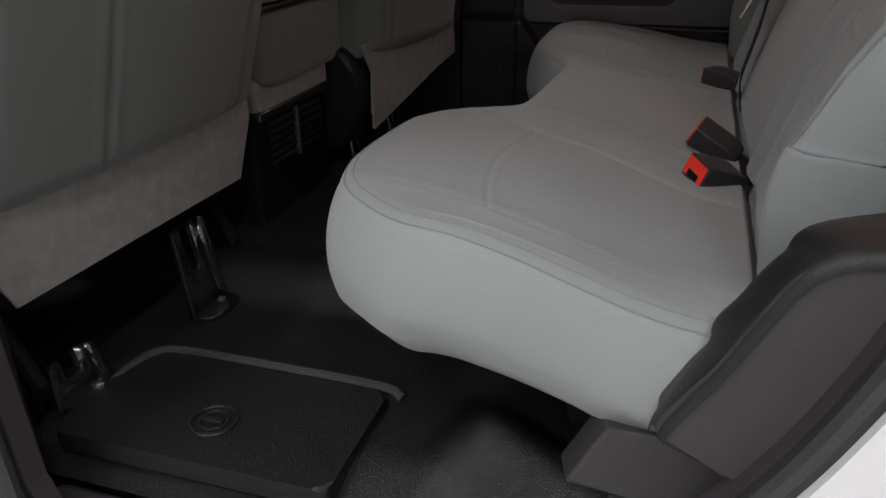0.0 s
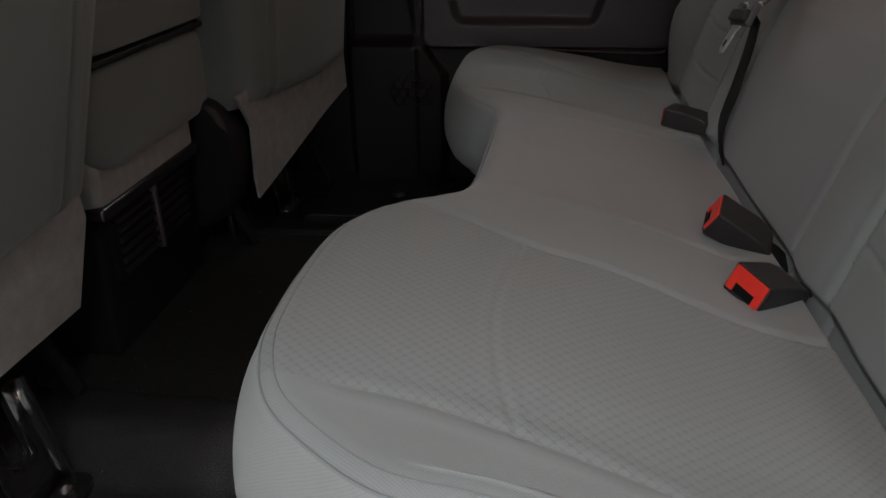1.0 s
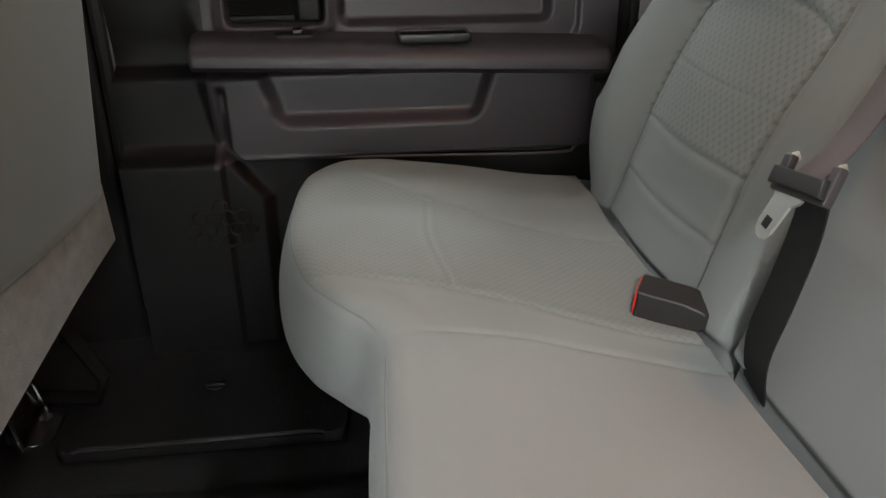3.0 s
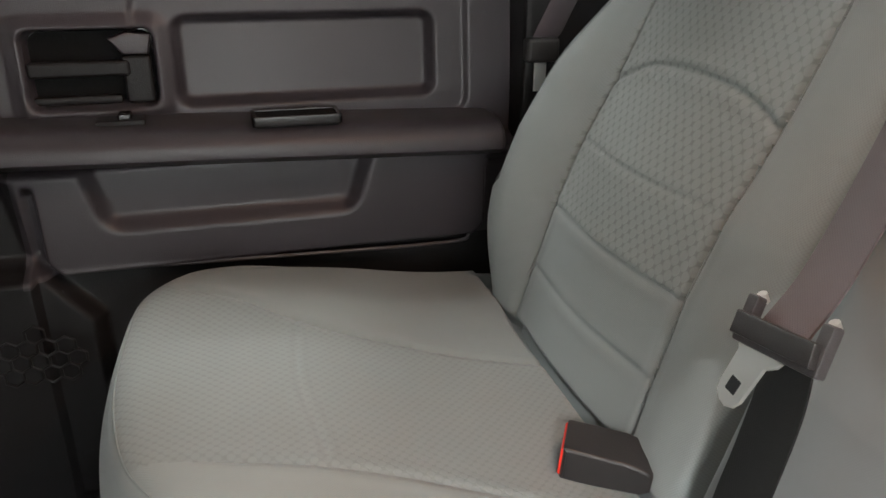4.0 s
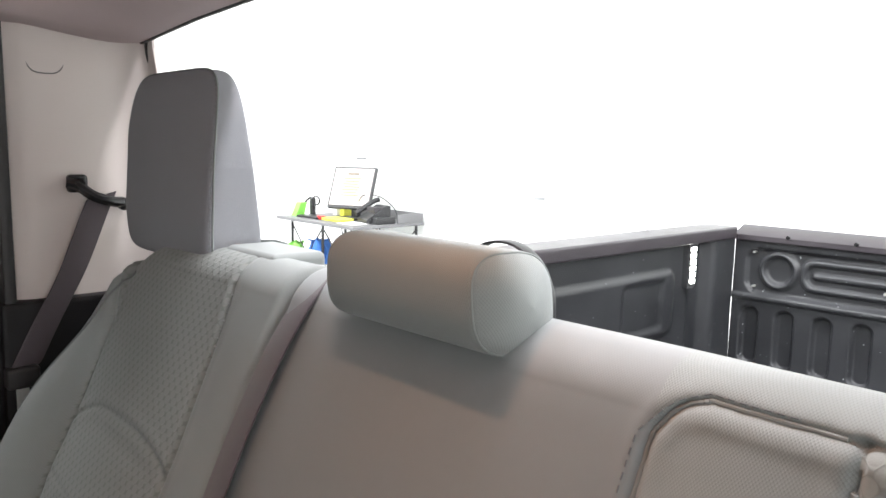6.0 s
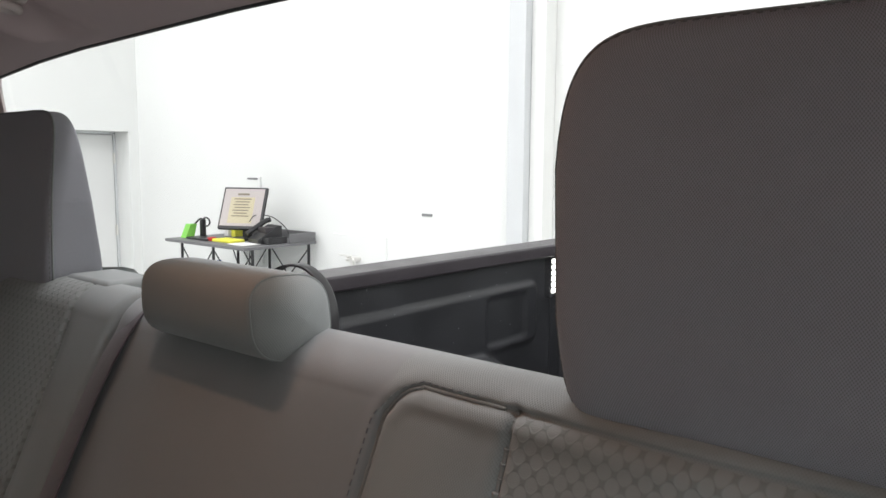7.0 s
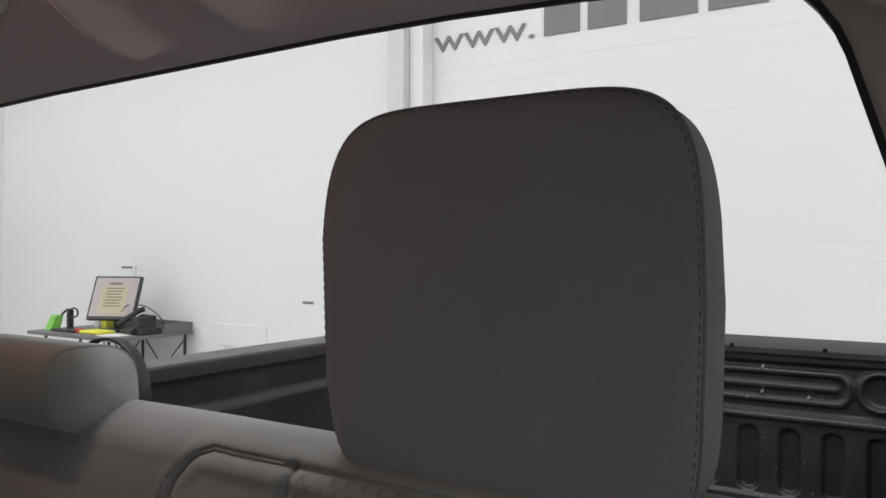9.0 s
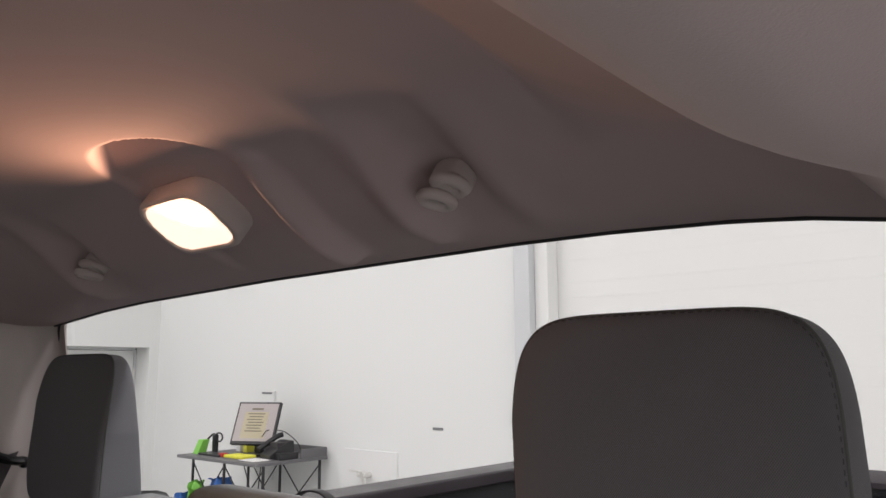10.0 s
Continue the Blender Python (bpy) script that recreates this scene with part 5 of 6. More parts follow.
# honeycomb speaker grille
bm = bmesh.new()
for i in range(-3, 4):
    for j in range(-2, 3):
        hx, hz = -0.800 + 0.0225 * (i + 0.5 * (j % 2)), 0.232 + 0.0195 * j
        if math.hypot(hx + 0.800, (hz - 0.218) * 1.05) < 0.056 and hz > 0.205:
            rod(bm, [(hx + 0.0128 * math.sin(radians(60 * k)), 0.7665, hz + 0.0128 * math.cos(radians(60 * k))) for k in range(6)], 0.0021, 6, closed=True)
part("speaker_grille", bm, PLASTIC, rear_door, "honeycomb speaker grille")

# centre pillars
for nm, y0, y1 in (("pillar_1", 0.825, 0.93), ("pillar_2", -0.93, -0.845)):
    bm = bmesh.new()
    box(bm, (-1.13, y0, -0.1), (-0.965 if y0 > 0 else -1.045, y1, 1.2), 0.015, None, 3)
    if y0 > 0:
        rod(bm, smooth_line([(-0.55, 0.834, 0.004), (-0.80, 0.834, 0.004), (-0.90, 0.834, 0.010), (-0.940, 0.834, 0.035), (-0.957, 0.834, 0.10), (-0.953, 0.832, 0.6), (-0.962, 0.84, 1.1)], 5), 0.011, 8)
    tagged(part(nm, bm, PLASTIC), "black centre pillar trim", "pillar", "", "structure")

# ---- near side: door opening with seal, sill and body edge ----
OPENING = [(-1.035, 0.02), (-1.045, 0.3), (-1.04, 0.75), (-0.99, 1.03), (-0.85, 1.11), (-0.3, 1.11), (-0.08, 1.03), (-0.005, 0.84), (-0.055, 0.62), (-0.135, 0.42), (-0.165, 0.34), (-0.205, 0.255), (-0.265, 0.16), (-0.35, 0.05), (-0.45, -0.03), (-0.6, -0.075), (-0.9, -0.08), (-1.0, -0.05)]
loop = smooth_line(OPENING + [OPENING[0]], 6)[:-1]
cen = loop.mean(0)
nrm = np.stack([np.gradient(loop[:, 1]), -np.gradient(loop[:, 0])], 1)
nrm /= np.linalg.norm(nrm, axis=1)[:, None]
if ((loop - cen) * nrm).sum() < 0:
    nrm = -nrm
bm = bmesh.new()
rod(bm, [(p[0], -0.885, p[1]) for p in loop], 0.013, 10, closed=True)
tagged(part("door_seal", bm, SEALRUB), "black rubber door seal", "seal", "", "structure")
inner_l, outer_l = [tuple(p + n * 0.008) for p, n in zip(loop, nrm)], [tuple(p + n * 0.30) for p, n in zip(loop, nrm)]
ring_wall("body_side", inner_l, outer_l, lambda p, d: (p[0], -0.905 + d - 0.04 * max(0, -p[1]), p[1]), PAINT, 0.03, "white painted body side round the door opening")
ring_wall("trim_5", [tuple(p - n * 0.012) for p, n in zip(loop, nrm)], [tuple(p + n * 0.05) for p, n in zip(loop, nrm)], lambda p, d: (p[0], -0.872 + d, p[1]), PLASTICG, 0.03, "black inner trim of the door opening")

bm = bmesh.new()
box(bm, (-1.06, -0.87, -0.12), (-0.30, -0.795, -0.035), 0.02, None, 3)
tagged(part("sill", bm, PLASTICG), "black plastic door sill", "sill", "", "structure")

side_trim = thing("seat_side_trim", "charcoal grained plastic trim beside the rear seat", "trim panel", "", (-0.2, -0.8, 0.3))
EDGE = [(-0.306, 0.252), (-0.303, 0.264), (-0.285, 0.297), (-0.266, 0.328), (-0.251, 0.360), (-0.237, 0.388), (-0.224, 0.411), (-0.206, 0.428), (-0.17, 0.438), (-0.03, 0.445)]
bm = bmesh.new()
prism(bm, smooth_line(EDGE, 4).tolist() + [(-0.03, 0.18), (-0.13, 0.192), (-0.20, 0.208), (-0.25, 0.224), (-0.298, 0.243)], "y", -0.853, -0.800, 0.007, 3)
part("shield", bm, SHIELD, side_trim)
# the black lip lies between the shield's edge and the seat cloth
inner_e = smooth_line([(x + 0.002, -0.846, z) for x, z in EDGE], 5)
outer_e = smooth_line([(-0.310, -0.790, 0.205), (-0.305, -0.790, 0.226), (-0.287, -0.790, 0.272), (-0.270, -0.790, 0.310), (-0.269, -0.790, 0.333), (-0.253, -0.790, 0.358), (-0.240, -0.790, 0.382), (-0.226, -0.790, 0.403), (-0.200, -0.790, 0.436), (-0.06, -0.790, 0.470)], 5)
rows = [inner_e + np.array([0.006, -0.010, -0.008]), inner_e + np.array([0.0, -0.009, 0.001])]
for w, up in ((0.12, 0.004), (0.35, 0.007), (0.65, 0.007), (0.88, 0.004), (1.0, 0.0)):
    rows.append(inner_e * (1 - w) + outer_e * w + np.array([-0.5 * up, 0, up]))
rows += [outer_e + np.array([0.004, 0.006, -0.004]), outer_e + np.array([0.008, 0.008, -0.05])]
link("lip", sheet_mesh("lip", np.stack(rows, 1)), PLASTIC, side_trim, "rounded black top lip")
bm = bmesh.new()
A = [(-0.348, 0.220), (-0.300, 0.220), (-0.20, 0.176), (-0.10, 0.15), (-0.10, 0.12), (-0.22, 0.143), (-0.31, 0.139), (-0.385, 0.143)]
va = [bm.verts.new((x, -0.812, z)) for x, z in A]
vb = [bm.verts.new((x - (0.018 if i in (0, 7) else 0), -0.715, z - (0.05 if i not in (3, 4) else 0.02))) for i, (x, z) in enumerate(A)]
bm.faces.new(va)
bm.faces.new(vb[::-1])
for i in range(8):
    bm.faces.new((va[i], vb[i], vb[(i + 1) % 8], va[(i + 1) % 8]))
bmesh.ops.bevel(bm, geom=list(bm.edges), offset=0.006, segments=3, profile=0.5, affect="EDGES")
part("foot_cover", bm, SHIELD, side_trim, "angular charcoal end cap")
bm = bmesh.new()
box(bm, (-0.345, -0.80, 0.0), (-0.10, -0.70, 0.13), 0.01)
part("foot", bm, PLASTIC, side_trim)

# ---- front seats, seen from behind ----
def front_seat(y0, y1, x0, yaw, label, flap, seams, zlow, recliner, lean):
    ob = thing("front_seat", label, "car seat", "front seats", (x0, (y0 + y1) / 2, 0))
    hw = (y1 - y0) / 2
    M = Matrix.Translation((x0, (y0 + y1) / 2, 0)) @ pose(0, 0, 0, 0, 0, yaw)

    def put(V):
        R = np.array(M.to_3x3())
        return V @ R.T + np.array(M.translation)
    u = np.concatenate([np.linspace(-1, -0.8, 16)[:-1], np.linspace(-0.8, 0.8, 60), np.linspace(0.8, 1, 16)[1:]])
    zz = np.concatenate([np.linspace(zlow, zlow + 0.06, 12)[:-1], np.linspace(zlow + 0.06, 1.12, 60)])
    U, Z = np.meshgrid(u, zz, indexing="ij")
    Y = U * hw * (1 - 0.10 * sstep(0.6, 1.12, Z))
    X = lean * (Z - zlow) + 0.02 * (1 - U * U)
    d = np.minimum((1 - np.abs(U)) * hw, (Z - zlow) * 1.2)
    t = np.clip(1 - d / 0.05, 0, 1)
    X = X - 0.05 * (1 - np.sqrt(1 - np.clip(t, 0, 0.999) ** 2))
    for s in seams:
        X = X - 0.005 * np.exp(-((Y - s) / 0.005) ** 2) + 0.003 * np.exp(-((np.abs(Y - s) - 0.014) / 0.008) ** 2)
    V = np.stack([X, Y, Z], -1)
    lo, hi = V[:1] + np.array([-0.14, 0.0, 0]), V[-1:] + np.array([-0.14, 0.0, 0])
    V = np.concatenate([lo, V, hi], 0)
    bot = V[:, :1] + np.array([-0.10, 0, 0.0])
    V = np.concatenate([bot, V], 1)
    uv = np.stack([V[..., 1], V[..., 2]], -1)
    link("backrest", sheet_mesh("backrest", put(V), uv), BACKCLOTH, ob, "dark grey cloth back")
    # cover flap that hangs below the back
    bm = bmesh.new()
    prism(bm, flap, "x", -0.013, -0.006, 0.0025)
    bmesh.ops.transform(bm, matrix=M, verts=bm.verts)
    part("flap", bm, FLAP, ob, "light grey felted lower flap")
    bm = bmesh.new()
    box(bm, (-0.50, -hw * 0.95, 0.16), (-0.07, hw * 0.95, 0.30), 0.04, M, 3)
    part("seat_pan", bm, PLASTIC, ob)
    for s in (-0.8, 0.8):
        bm = bmesh.new()
        rod(bm, [M @ Vector((-0.40, s * hw, 0.02)), M @ Vector((-0.06, s * hw, 0.02)), M @ Vector((-0.045, s * hw, 0.06)), M @ Vector((-0.10, s * hw, 0.17))], 0.012, 8)
        part("rail", bm, NEARBLK, ob)
    if recliner:
        bm = bmesh.new()
        prism(bm, smooth_line([(-0.165, 0.36), (-0.06, 0.352), (-0.022, 0.29), (-0.03, 0.20), (-0.07, 0.13), (-0.15, 0.11)], 4).tolist(), "y", recliner - 0.03, recliner + 0.03, 0.012, 3)
        bmesh.ops.transform(bm, matrix=M, verts=bm.verts)
        part("recliner_cover", bm, PLASTIC, ob, "rounded black hinge cover")
    return ob


front_seat(-0.80, -0.175, -1.075, 0, "dark grey cloth front seat back with pale felt flap", [(-0.315, 0.438), (-0.15, 0.412), (0.295, 0.350), (0.30, 0.30), (0.245, 0.195), (0.10, 0.20), (-0.28, 0.205), (-0.30, 0.25)], (-0.115, 0.225), 0.318, 0, 0.30)
front_seat(0.20, 0.66, -0.965, -9, "dark grey cloth front seat back with pale felt flap", [(-0.25, 0.365), (-0.21, 0.37), (0.225, 0.36), (0.232, 0.27), (0.10, 0.245), (-0.17, 0.175), (-0.21, 0.165), (-0.215, 0.21), (-0.205, 0.30)], (-0.16,), 0.33, -0.235, 0.10)

jump = thing("jump_seat", "dark grey cloth front middle seat over a vent box", "car seat", "front seats", (-1.12, 0.02, 0.2))
V = superblock(0.06, 0.200, 0.075, 0.3, 0.35, 30) + np.array([-1.13, 0.05, 0.405])
link("backrest", sheet_mesh("backrest", V, np.stack([V[..., 1], V[..., 2]], -1)), BACKCLOTH, jump)
bm = bmesh.new()
box(bm, (-1.17, -0.15, 0.275), (-1.085, 0.165, 0.375), 0.02, None, 3)
part("flap", bm, FLAP, jump, "light grey felted lower flap")
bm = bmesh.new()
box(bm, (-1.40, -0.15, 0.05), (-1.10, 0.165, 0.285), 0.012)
part("box", bm, NEARBLK, jump)
# solid plate behind the louvres, the shade between them put into its colour
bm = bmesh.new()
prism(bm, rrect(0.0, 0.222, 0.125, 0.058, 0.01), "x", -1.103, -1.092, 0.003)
ob = part("vent_frame", bm, NEARBLK, jump)
bm = bmesh.new()
for k in range(6):
    box(bm, (-1.095, -0.11, 0.176 + 0.016 * k), (-1.086, -0.004, 0.182 + 0.016 * k), 0.001)
    box(bm, (-1.095, 0.004, 0.176 + 0.016 * k), (-1.086, 0.11, 0.182 + 0.016 * k), 0.001)
part("louvres", bm, PLASTIC, ob)
bm = bmesh.new()
box(bm, (-1.096, -0.005, 0.168), (-1.082, 0.005, 0.276), 0.003)
part("divider", bm, PLASTICG, ob)
bm = bmesh.new()
box(bm, (-1.125, -0.152, 0.272), (-1.080, 0.167, 0.294), 0.006, None, 3)
part("band", bm, GLOSSBLK, jump, "shiny black band under the flap")
bm = bmesh.new()
box(bm, (-1.10, -0.165, 0.476), (-1.064, 0.300, 0.487), 0.004)
part("tray_edge", bm, GLOSSBLK, jump, "shiny black rail on the fold-down back")
V = superblock(0.05, 0.235, 0.034, 0.35, 0.35, 26) + np.array([-1.112, 0.066, 0.522])
link("lid", sheet_mesh("lid", V, np.stack([V[..., 1], V[..., 2]], -1)), BACKCLOTH, jump, "padded lid over the black rail")

def seat_bracket(x, y, label, tall=1.0):
    """A stamped steel leg with a long slot, on a round foot with a bolt."""
    ob = thing("seat_bracket", label, "bracket", "seat brackets", (x, y, 0))
    lean = lambda z: x + 0.012 - 0.16 * z  # the leg leans forward as it rises
    at = lambda dy, z: (lean(z * tall), y + dy, z * tall)
    bm = bmesh.new()
    shell = [[at(dy * (1 - 1.1 * z), z) for z in (0.008, 0.03, 0.07, 0.11, 0.165)] for dy in (-0.050, -0.044, -0.020, 0.020, 0.044, 0.050)]
    for i, col in enumerate(shell):
        if i in (0, 5):
            shell[i] = [(p[0] + 0.012, p[1], p[2]) for p in col]
    grid = [[bm.verts.new(p) for p in col] for col in shell]
    for i in range(5):
        for k in range(4):
            if i == 2 and k >= 2:
                continue
            bm.faces.new((grid[i][k], grid[i + 1][k], grid[i + 1][k + 1], grid[i][k + 1]))
    leg = part("leg", bm, DARKSTEEL, ob, "shiny black stamped steel leg")
    leg.modifiers.new("thick", "SOLIDIFY").thickness = 0.004
    bm = bmesh.new()
    rod(bm, smooth_line([at(-0.016, 0.155), at(-0.016, 0.10), at(-0.014, 0.078), at(0.0, 0.069), at(0.014, 0.078), at(0.016, 0.10), at(0.016, 0.155)], 4), 0.0042, 8)
    part("slot_rim", bm, DARKSTEEL, ob)
    for sgn in (-1, 1):
        bm = bmesh.new()
        rod(bm, smooth_line([(p[0] + 0.001, p[1], p[2]) for p in shell[0 if sgn < 0 else 5]], 3), 0.0036, 8)
        part("edge", bm, DARKSTEEL, ob)
    bm = bmesh.new()
    prism(bm, rrect(x + 0.022, y + 0.01, 0.034, 0.052, 0.03), "z", 0.0, 0.010, 0.003)
    part("foot", bm, DARKSTEEL, ob)
    bm = bmesh.new()
    prism(bm, [(x + 0.036 + 0.011 * math.cos(radians(60 * k)), y + 0.016 + 0.011 * math.sin(radians(60 * k))) for k in range(6)], "z", 0.01, 0.019, 0.002)
    part("bolt", bm, CHROME, ob)


seat_bracket(-1.097, -0.398, "black steel front seat bracket with bolt on floor")
seat_bracket(-1.135, -0.675, "black steel front seat bracket with bolt on floor", 0.42)
seat_bracket(-1.08, 0.28, "black steel front seat bracket with bolt on floor")
seat_bracket(-1.10, 0.57, "black steel front seat bracket with bolt on floor")

# ---- front half of the cab, closing the space ----
for nm, s in (("wall_left", -1), ("wall_right", 1)):
    inner = dense(rrect(-1.53, 0.93, 0.38, 0.18, 0.05, 3), 3)
    outer = dense(rrect(-1.63, 0.50, 0.58, 0.75, 0.02, 3), 3)
    ring_wall(nm, inner, outer, lambda p, d, s=s: (p[0], MIDY + s * (0.85 + d), p[1]), PLASTIC, 0.05, "black front door inner wall")
screen_x = lambda z: -2.12 + 0.17 * max(0.0, z - 0.80) / 0.46  # the windscreen slopes back to the roof
inner = dense(rrect(MIDY, 1.02, 0.68, 0.20, 0.06, 3), 3)
outer = dense(rrect(MIDY, 0.50, 0.88, 0.76, 0.02, 3), 3)
ring_wall("wall_front", inner, outer, lambda p, d: (screen_x(p[1]) - 0.05 * (d > 0), p[0], p[1]), PLASTIC, 0.05, "black dashboard wall and windscreen frame")
bm = bmesh.new()
box(bm, (-2.1, -0.84, 0.55), (-1.80, 0.88, 0.76), 0.06, None, 3)
tagged(part("dashboard", bm, PLASTIC), "black dashboard", "dashboard", "", "structure")
bm = bmesh.new()
box(bm, (-2.12, -0.87, -0.13), (0.17, 0.9, -0.06), 0)
tagged(part("underbody", bm, PLASTIC), "black underbody", "underbody", "", "structure")

# ---- load bed behind the cab ----
load_bed = thing("load_bed", "black lined pickup load bed with closed tailgate", "load bed", "", (1.2, 0.04, 0.1))


def bed_side(y, s):
    xs, zs = np.linspace(0.33, 2.238, 170), np.linspace(0.10, 0.652, 64)
    X, Z = np.meshgrid(xs, zs, indexing="ij")
    Y = np.full(X.shape, y)
    arch = rmask(X, Z, 1.24, 0.10, 0.45, 0.27, 0.20, 0.05)
    Y = Y - s * 0.15 * arch - s * 0.012 * rmask(X, Z, 1.16, 0.46, 0.70, 0.115, 0.05, 0.02)
    Y = Y + s * 0.010 * rmask(X, Z, 1.66, 0.46, 0.12, 0.085, 0.02, 0.012)
    Y = Y + s * 0.022 * rmask(X, Z, 2.02, 0.40, 0.06, 0.30, 0.02, 0.015)
    Y = Y - s * 0.022 * sstep(2.07, 2.10, X)
    Y = Y - 0.004 * np.array([[noise.noise((a * 5, b * 5, 7.7)) for a, b in zip(r, q)] for r, q in zip(X, Z)])
    link("side_liner", sheet_mesh("side_liner", np.stack([X, Y, Z], -1)), BEDLINER, load_bed, "scuffed black liner")
    bm = bmesh.new()
    a, b = sorted((y - s * 0.026, y + s * 0.10))
    prism(bm, [(0.32, 0.697), (2.245, 0.690), (2.245, 0.645), (0.32, 0.655)], "y", a, b, 0.008, 3)
    part("rail", bm, PLASTICG, load_bed, "charcoal rail cap")
    bm = bmesh.new()
    a, b = sorted((y + s * 0.06, y + s * 0.14))
    box(bm, (0.32, a, 0.0), (2.24, b, 0.640), 0.02)
    part("outer_side", bm, PAINT, load_bed, "white painted outside")


bed_side(0.825, 1)
bed_side(-0.825, -1)
GATE_X = 2.262


def tailgate():
    ys, zs = np.linspace(-0.812, 0.812, 360), np.linspace(0.08, 0.648, 150)
    Y, Z = np.meshgrid(ys, zs, indexing="ij")
    X = np.full(Y.shape, GATE_X)
    X = X + 0.016 * rmask(Y, Z, 0.0, 0.536, 0.772, 0.086, 0.05, 0.014)
    for c in (0.652, -0.652):
        d = np.hypot(Y - c, Z - 0.543)
        X = X - 0.016 * np.exp(-((d - 0.058) / 0.010) ** 2) + 0.006 * sstep(0.05, 0.044, d)
    X = X - 0.015 * (rmask(Y, Z, 0.0, 0.540, 0.578, 0.060, 0.045, 0.010) - rmask(Y, Z, 0.0, 0.540, 0.560, 0.042, 0.035, 0.010))
    X = X - 0.014 * rmask(Y, Z, 0.0, 0.540, 0.540, 0.015, 0.015, 0.010)
    X = X - 0.012 * sstep(0.452, 0.444, Z) * sstep(0.425, 0.433, Z)
    for k in range(13):
        X = X + 0.022 * rmask(Y, Z, 0.743 - 0.1265 * k, 0.296, 0.036, 0.111, 0.034, 0.013)
    X = X - 0.014 * sstep(0.184, 0.174, Z) * sstep(0.146, 0.154, Z) + 0.018 * sstep(0.146, 0.138, Z)  # ledge and hinge gap at the foot
    link("tailgate_liner", sheet_mesh("tailgate_liner", np.stack([X, Y, Z], -1)), BEDLINER, load_bed, "ribbed black tailgate liner")
    bm = bmesh.new()
    prism(bm, [(GATE_X - 0.012, 0.645), (GATE_X - 0.012, 0.684), (GATE_X + 0.004, 0.693), (GATE_X + 0.055, 0.716), (GATE_X + 0.075, 0.714), (GATE_X + 0.085, 0.645)], "y", -0.815, 0.815, 0.004, 2)
    for v in bm.verts:
        v.co.z -= 0.022 * max(0.0, (abs(v.co.y) - 0.3) / 0.52) ** 2 * (v.co.z > 0.67)
    part("tailgate_cap", bm, PLASTICG, load_bed)
    bm = bmesh.new()
    box(bm, (GATE_X + 0.03, -0.812, 0.05), (GATE_X + 0.075, 0.812, 0.645), 0.008)
    part("tailgate_skin", bm, PAINT, load_bed)
    for c in (0.62, 0.40, 0.10, -0.22, -0.50):
        bm = bmesh.new()
        rod(bm, [(GATE_X - 0.017, c, 0.667), (GATE_X - 0.010, c, 0.667)], 0.007, 8)
        part("bolt", bm, DARKSTEEL, load_bed)
    for y, z in ((-0.139, 0.603), (-0.315, 0.601), (-0.313, 0.518), (-0.452, 0.511), (0.74, 0.603), (0.737, 0.478), (0.306, 0.515)):
        bm = bmesh.new()
        rod(bm, [(GATE_X - 0.004, y, z), (GATE_X + 0.020, y, z)], 0.0045, 8)
        part("screw", bm, STEEL, load_bed, "small bright steel screw head")


tailgate()
bm = bmesh.new()
box(bm, (0.30, -0.86, 0.02), (2.25, 0.86, 0.10), 0.0)
part("bed_floor", bm, BEDLINER, load_bed)
for k in range(13):
    bm = bmesh.new()
    box(bm, (0.33, -0.72 + 0.118 * k, 0.098), (2.24, -0.675 + 0.118 * k, 0.112), 0.004)
    part("floor_rib", bm, BEDLINER, load_bed)
bm = bmesh.new()
box(bm, (0.285, -0.86, 0.05), (0.325, 0.86, 0.60), 0.006)
part("front_wall", bm, BEDLINER, load_bed)
led = thing("bed_lamp", "small lit white lamp on the bed side", "lamp", "", (1.93, 0.81, 0.52))
bm = bmesh.new()
prism(bm, rrect(1.937, 0.577, 0.026, 0.082, 0.012), "y", 0.802, 0.840, 0.004)
part("housing", bm, CHROME, led)
bm = bmesh.new()
for k in range(6):
    box(bm, (1.925, 0.797, 0.514 + 0.0215 * k), (1.951, 0.806, 0.531 + 0.0215 * k), 0.003)
part("emitters", bm, LED, led, "glowing white diodes")

# ---- hall ----
def slab(name, lo, hi, material, label, category="wall"):
    bm = bmesh.new()
    box(bm, lo, hi)
    return tagged(part(name, bm, material, smooth=False), label, category, "", "structure")


slab("ground", (-9, -8, GROUND - 0.1), (5, 8, GROUND), CONCRETE, "grey sealed concrete hall floor", "floor")
slab("wall_east", (3.60, 2.005, GROUND), (3.80, 7.2, 4.1), WALLPAINT, "plain white hall wall")
slab("wall_west", (-9.2, -8, GROUND), (-9, 8, 4.1), WALLPAINT, "plain white hall wall")
slab("wall_south", (-9, -8.2, GROUND), (5, -8, 4.1), WALLPAINT, "plain white hall wall")
slab("ceiling_hall", (-9.2, -8.2, 4.1), (5.2, 8.2, 4.2), WALLPAINT, "white hall ceiling", "ceiling")
DX0, DX1, DZ, NY = 2.63, 3.495, 1.266, 6.70  # the door stands in a deep reveal
slab("wall_north", (-9, NY, GROUND), (DX0, 7.2, 4.1), WALLPAINT, "plain white hall wall")
slab("wall_north_head", (DX0, NY, DZ), (DX1, 7.2, 4.1), WALLPAINT, "white wall over the door")
slab("wall_north_end", (DX1, NY, GROUND), (3.60, 7.2, 4.1), WALLPAINT, "white wall beside the door")
hall_door = thing("door_2", "closed white steel door with two hinges", "door", "", (3.1, NY + 0.3, GROUND), "structure")
bm = bmesh.new()
box(bm, (DX0 + 0.045, NY + 0.270, GROUND), (DX1 - 0.030, NY + 0.315, DZ - 0.030), 0.004)
part("leaf", bm, DOORPAINT, hall_door)
bm = bmesh.new()
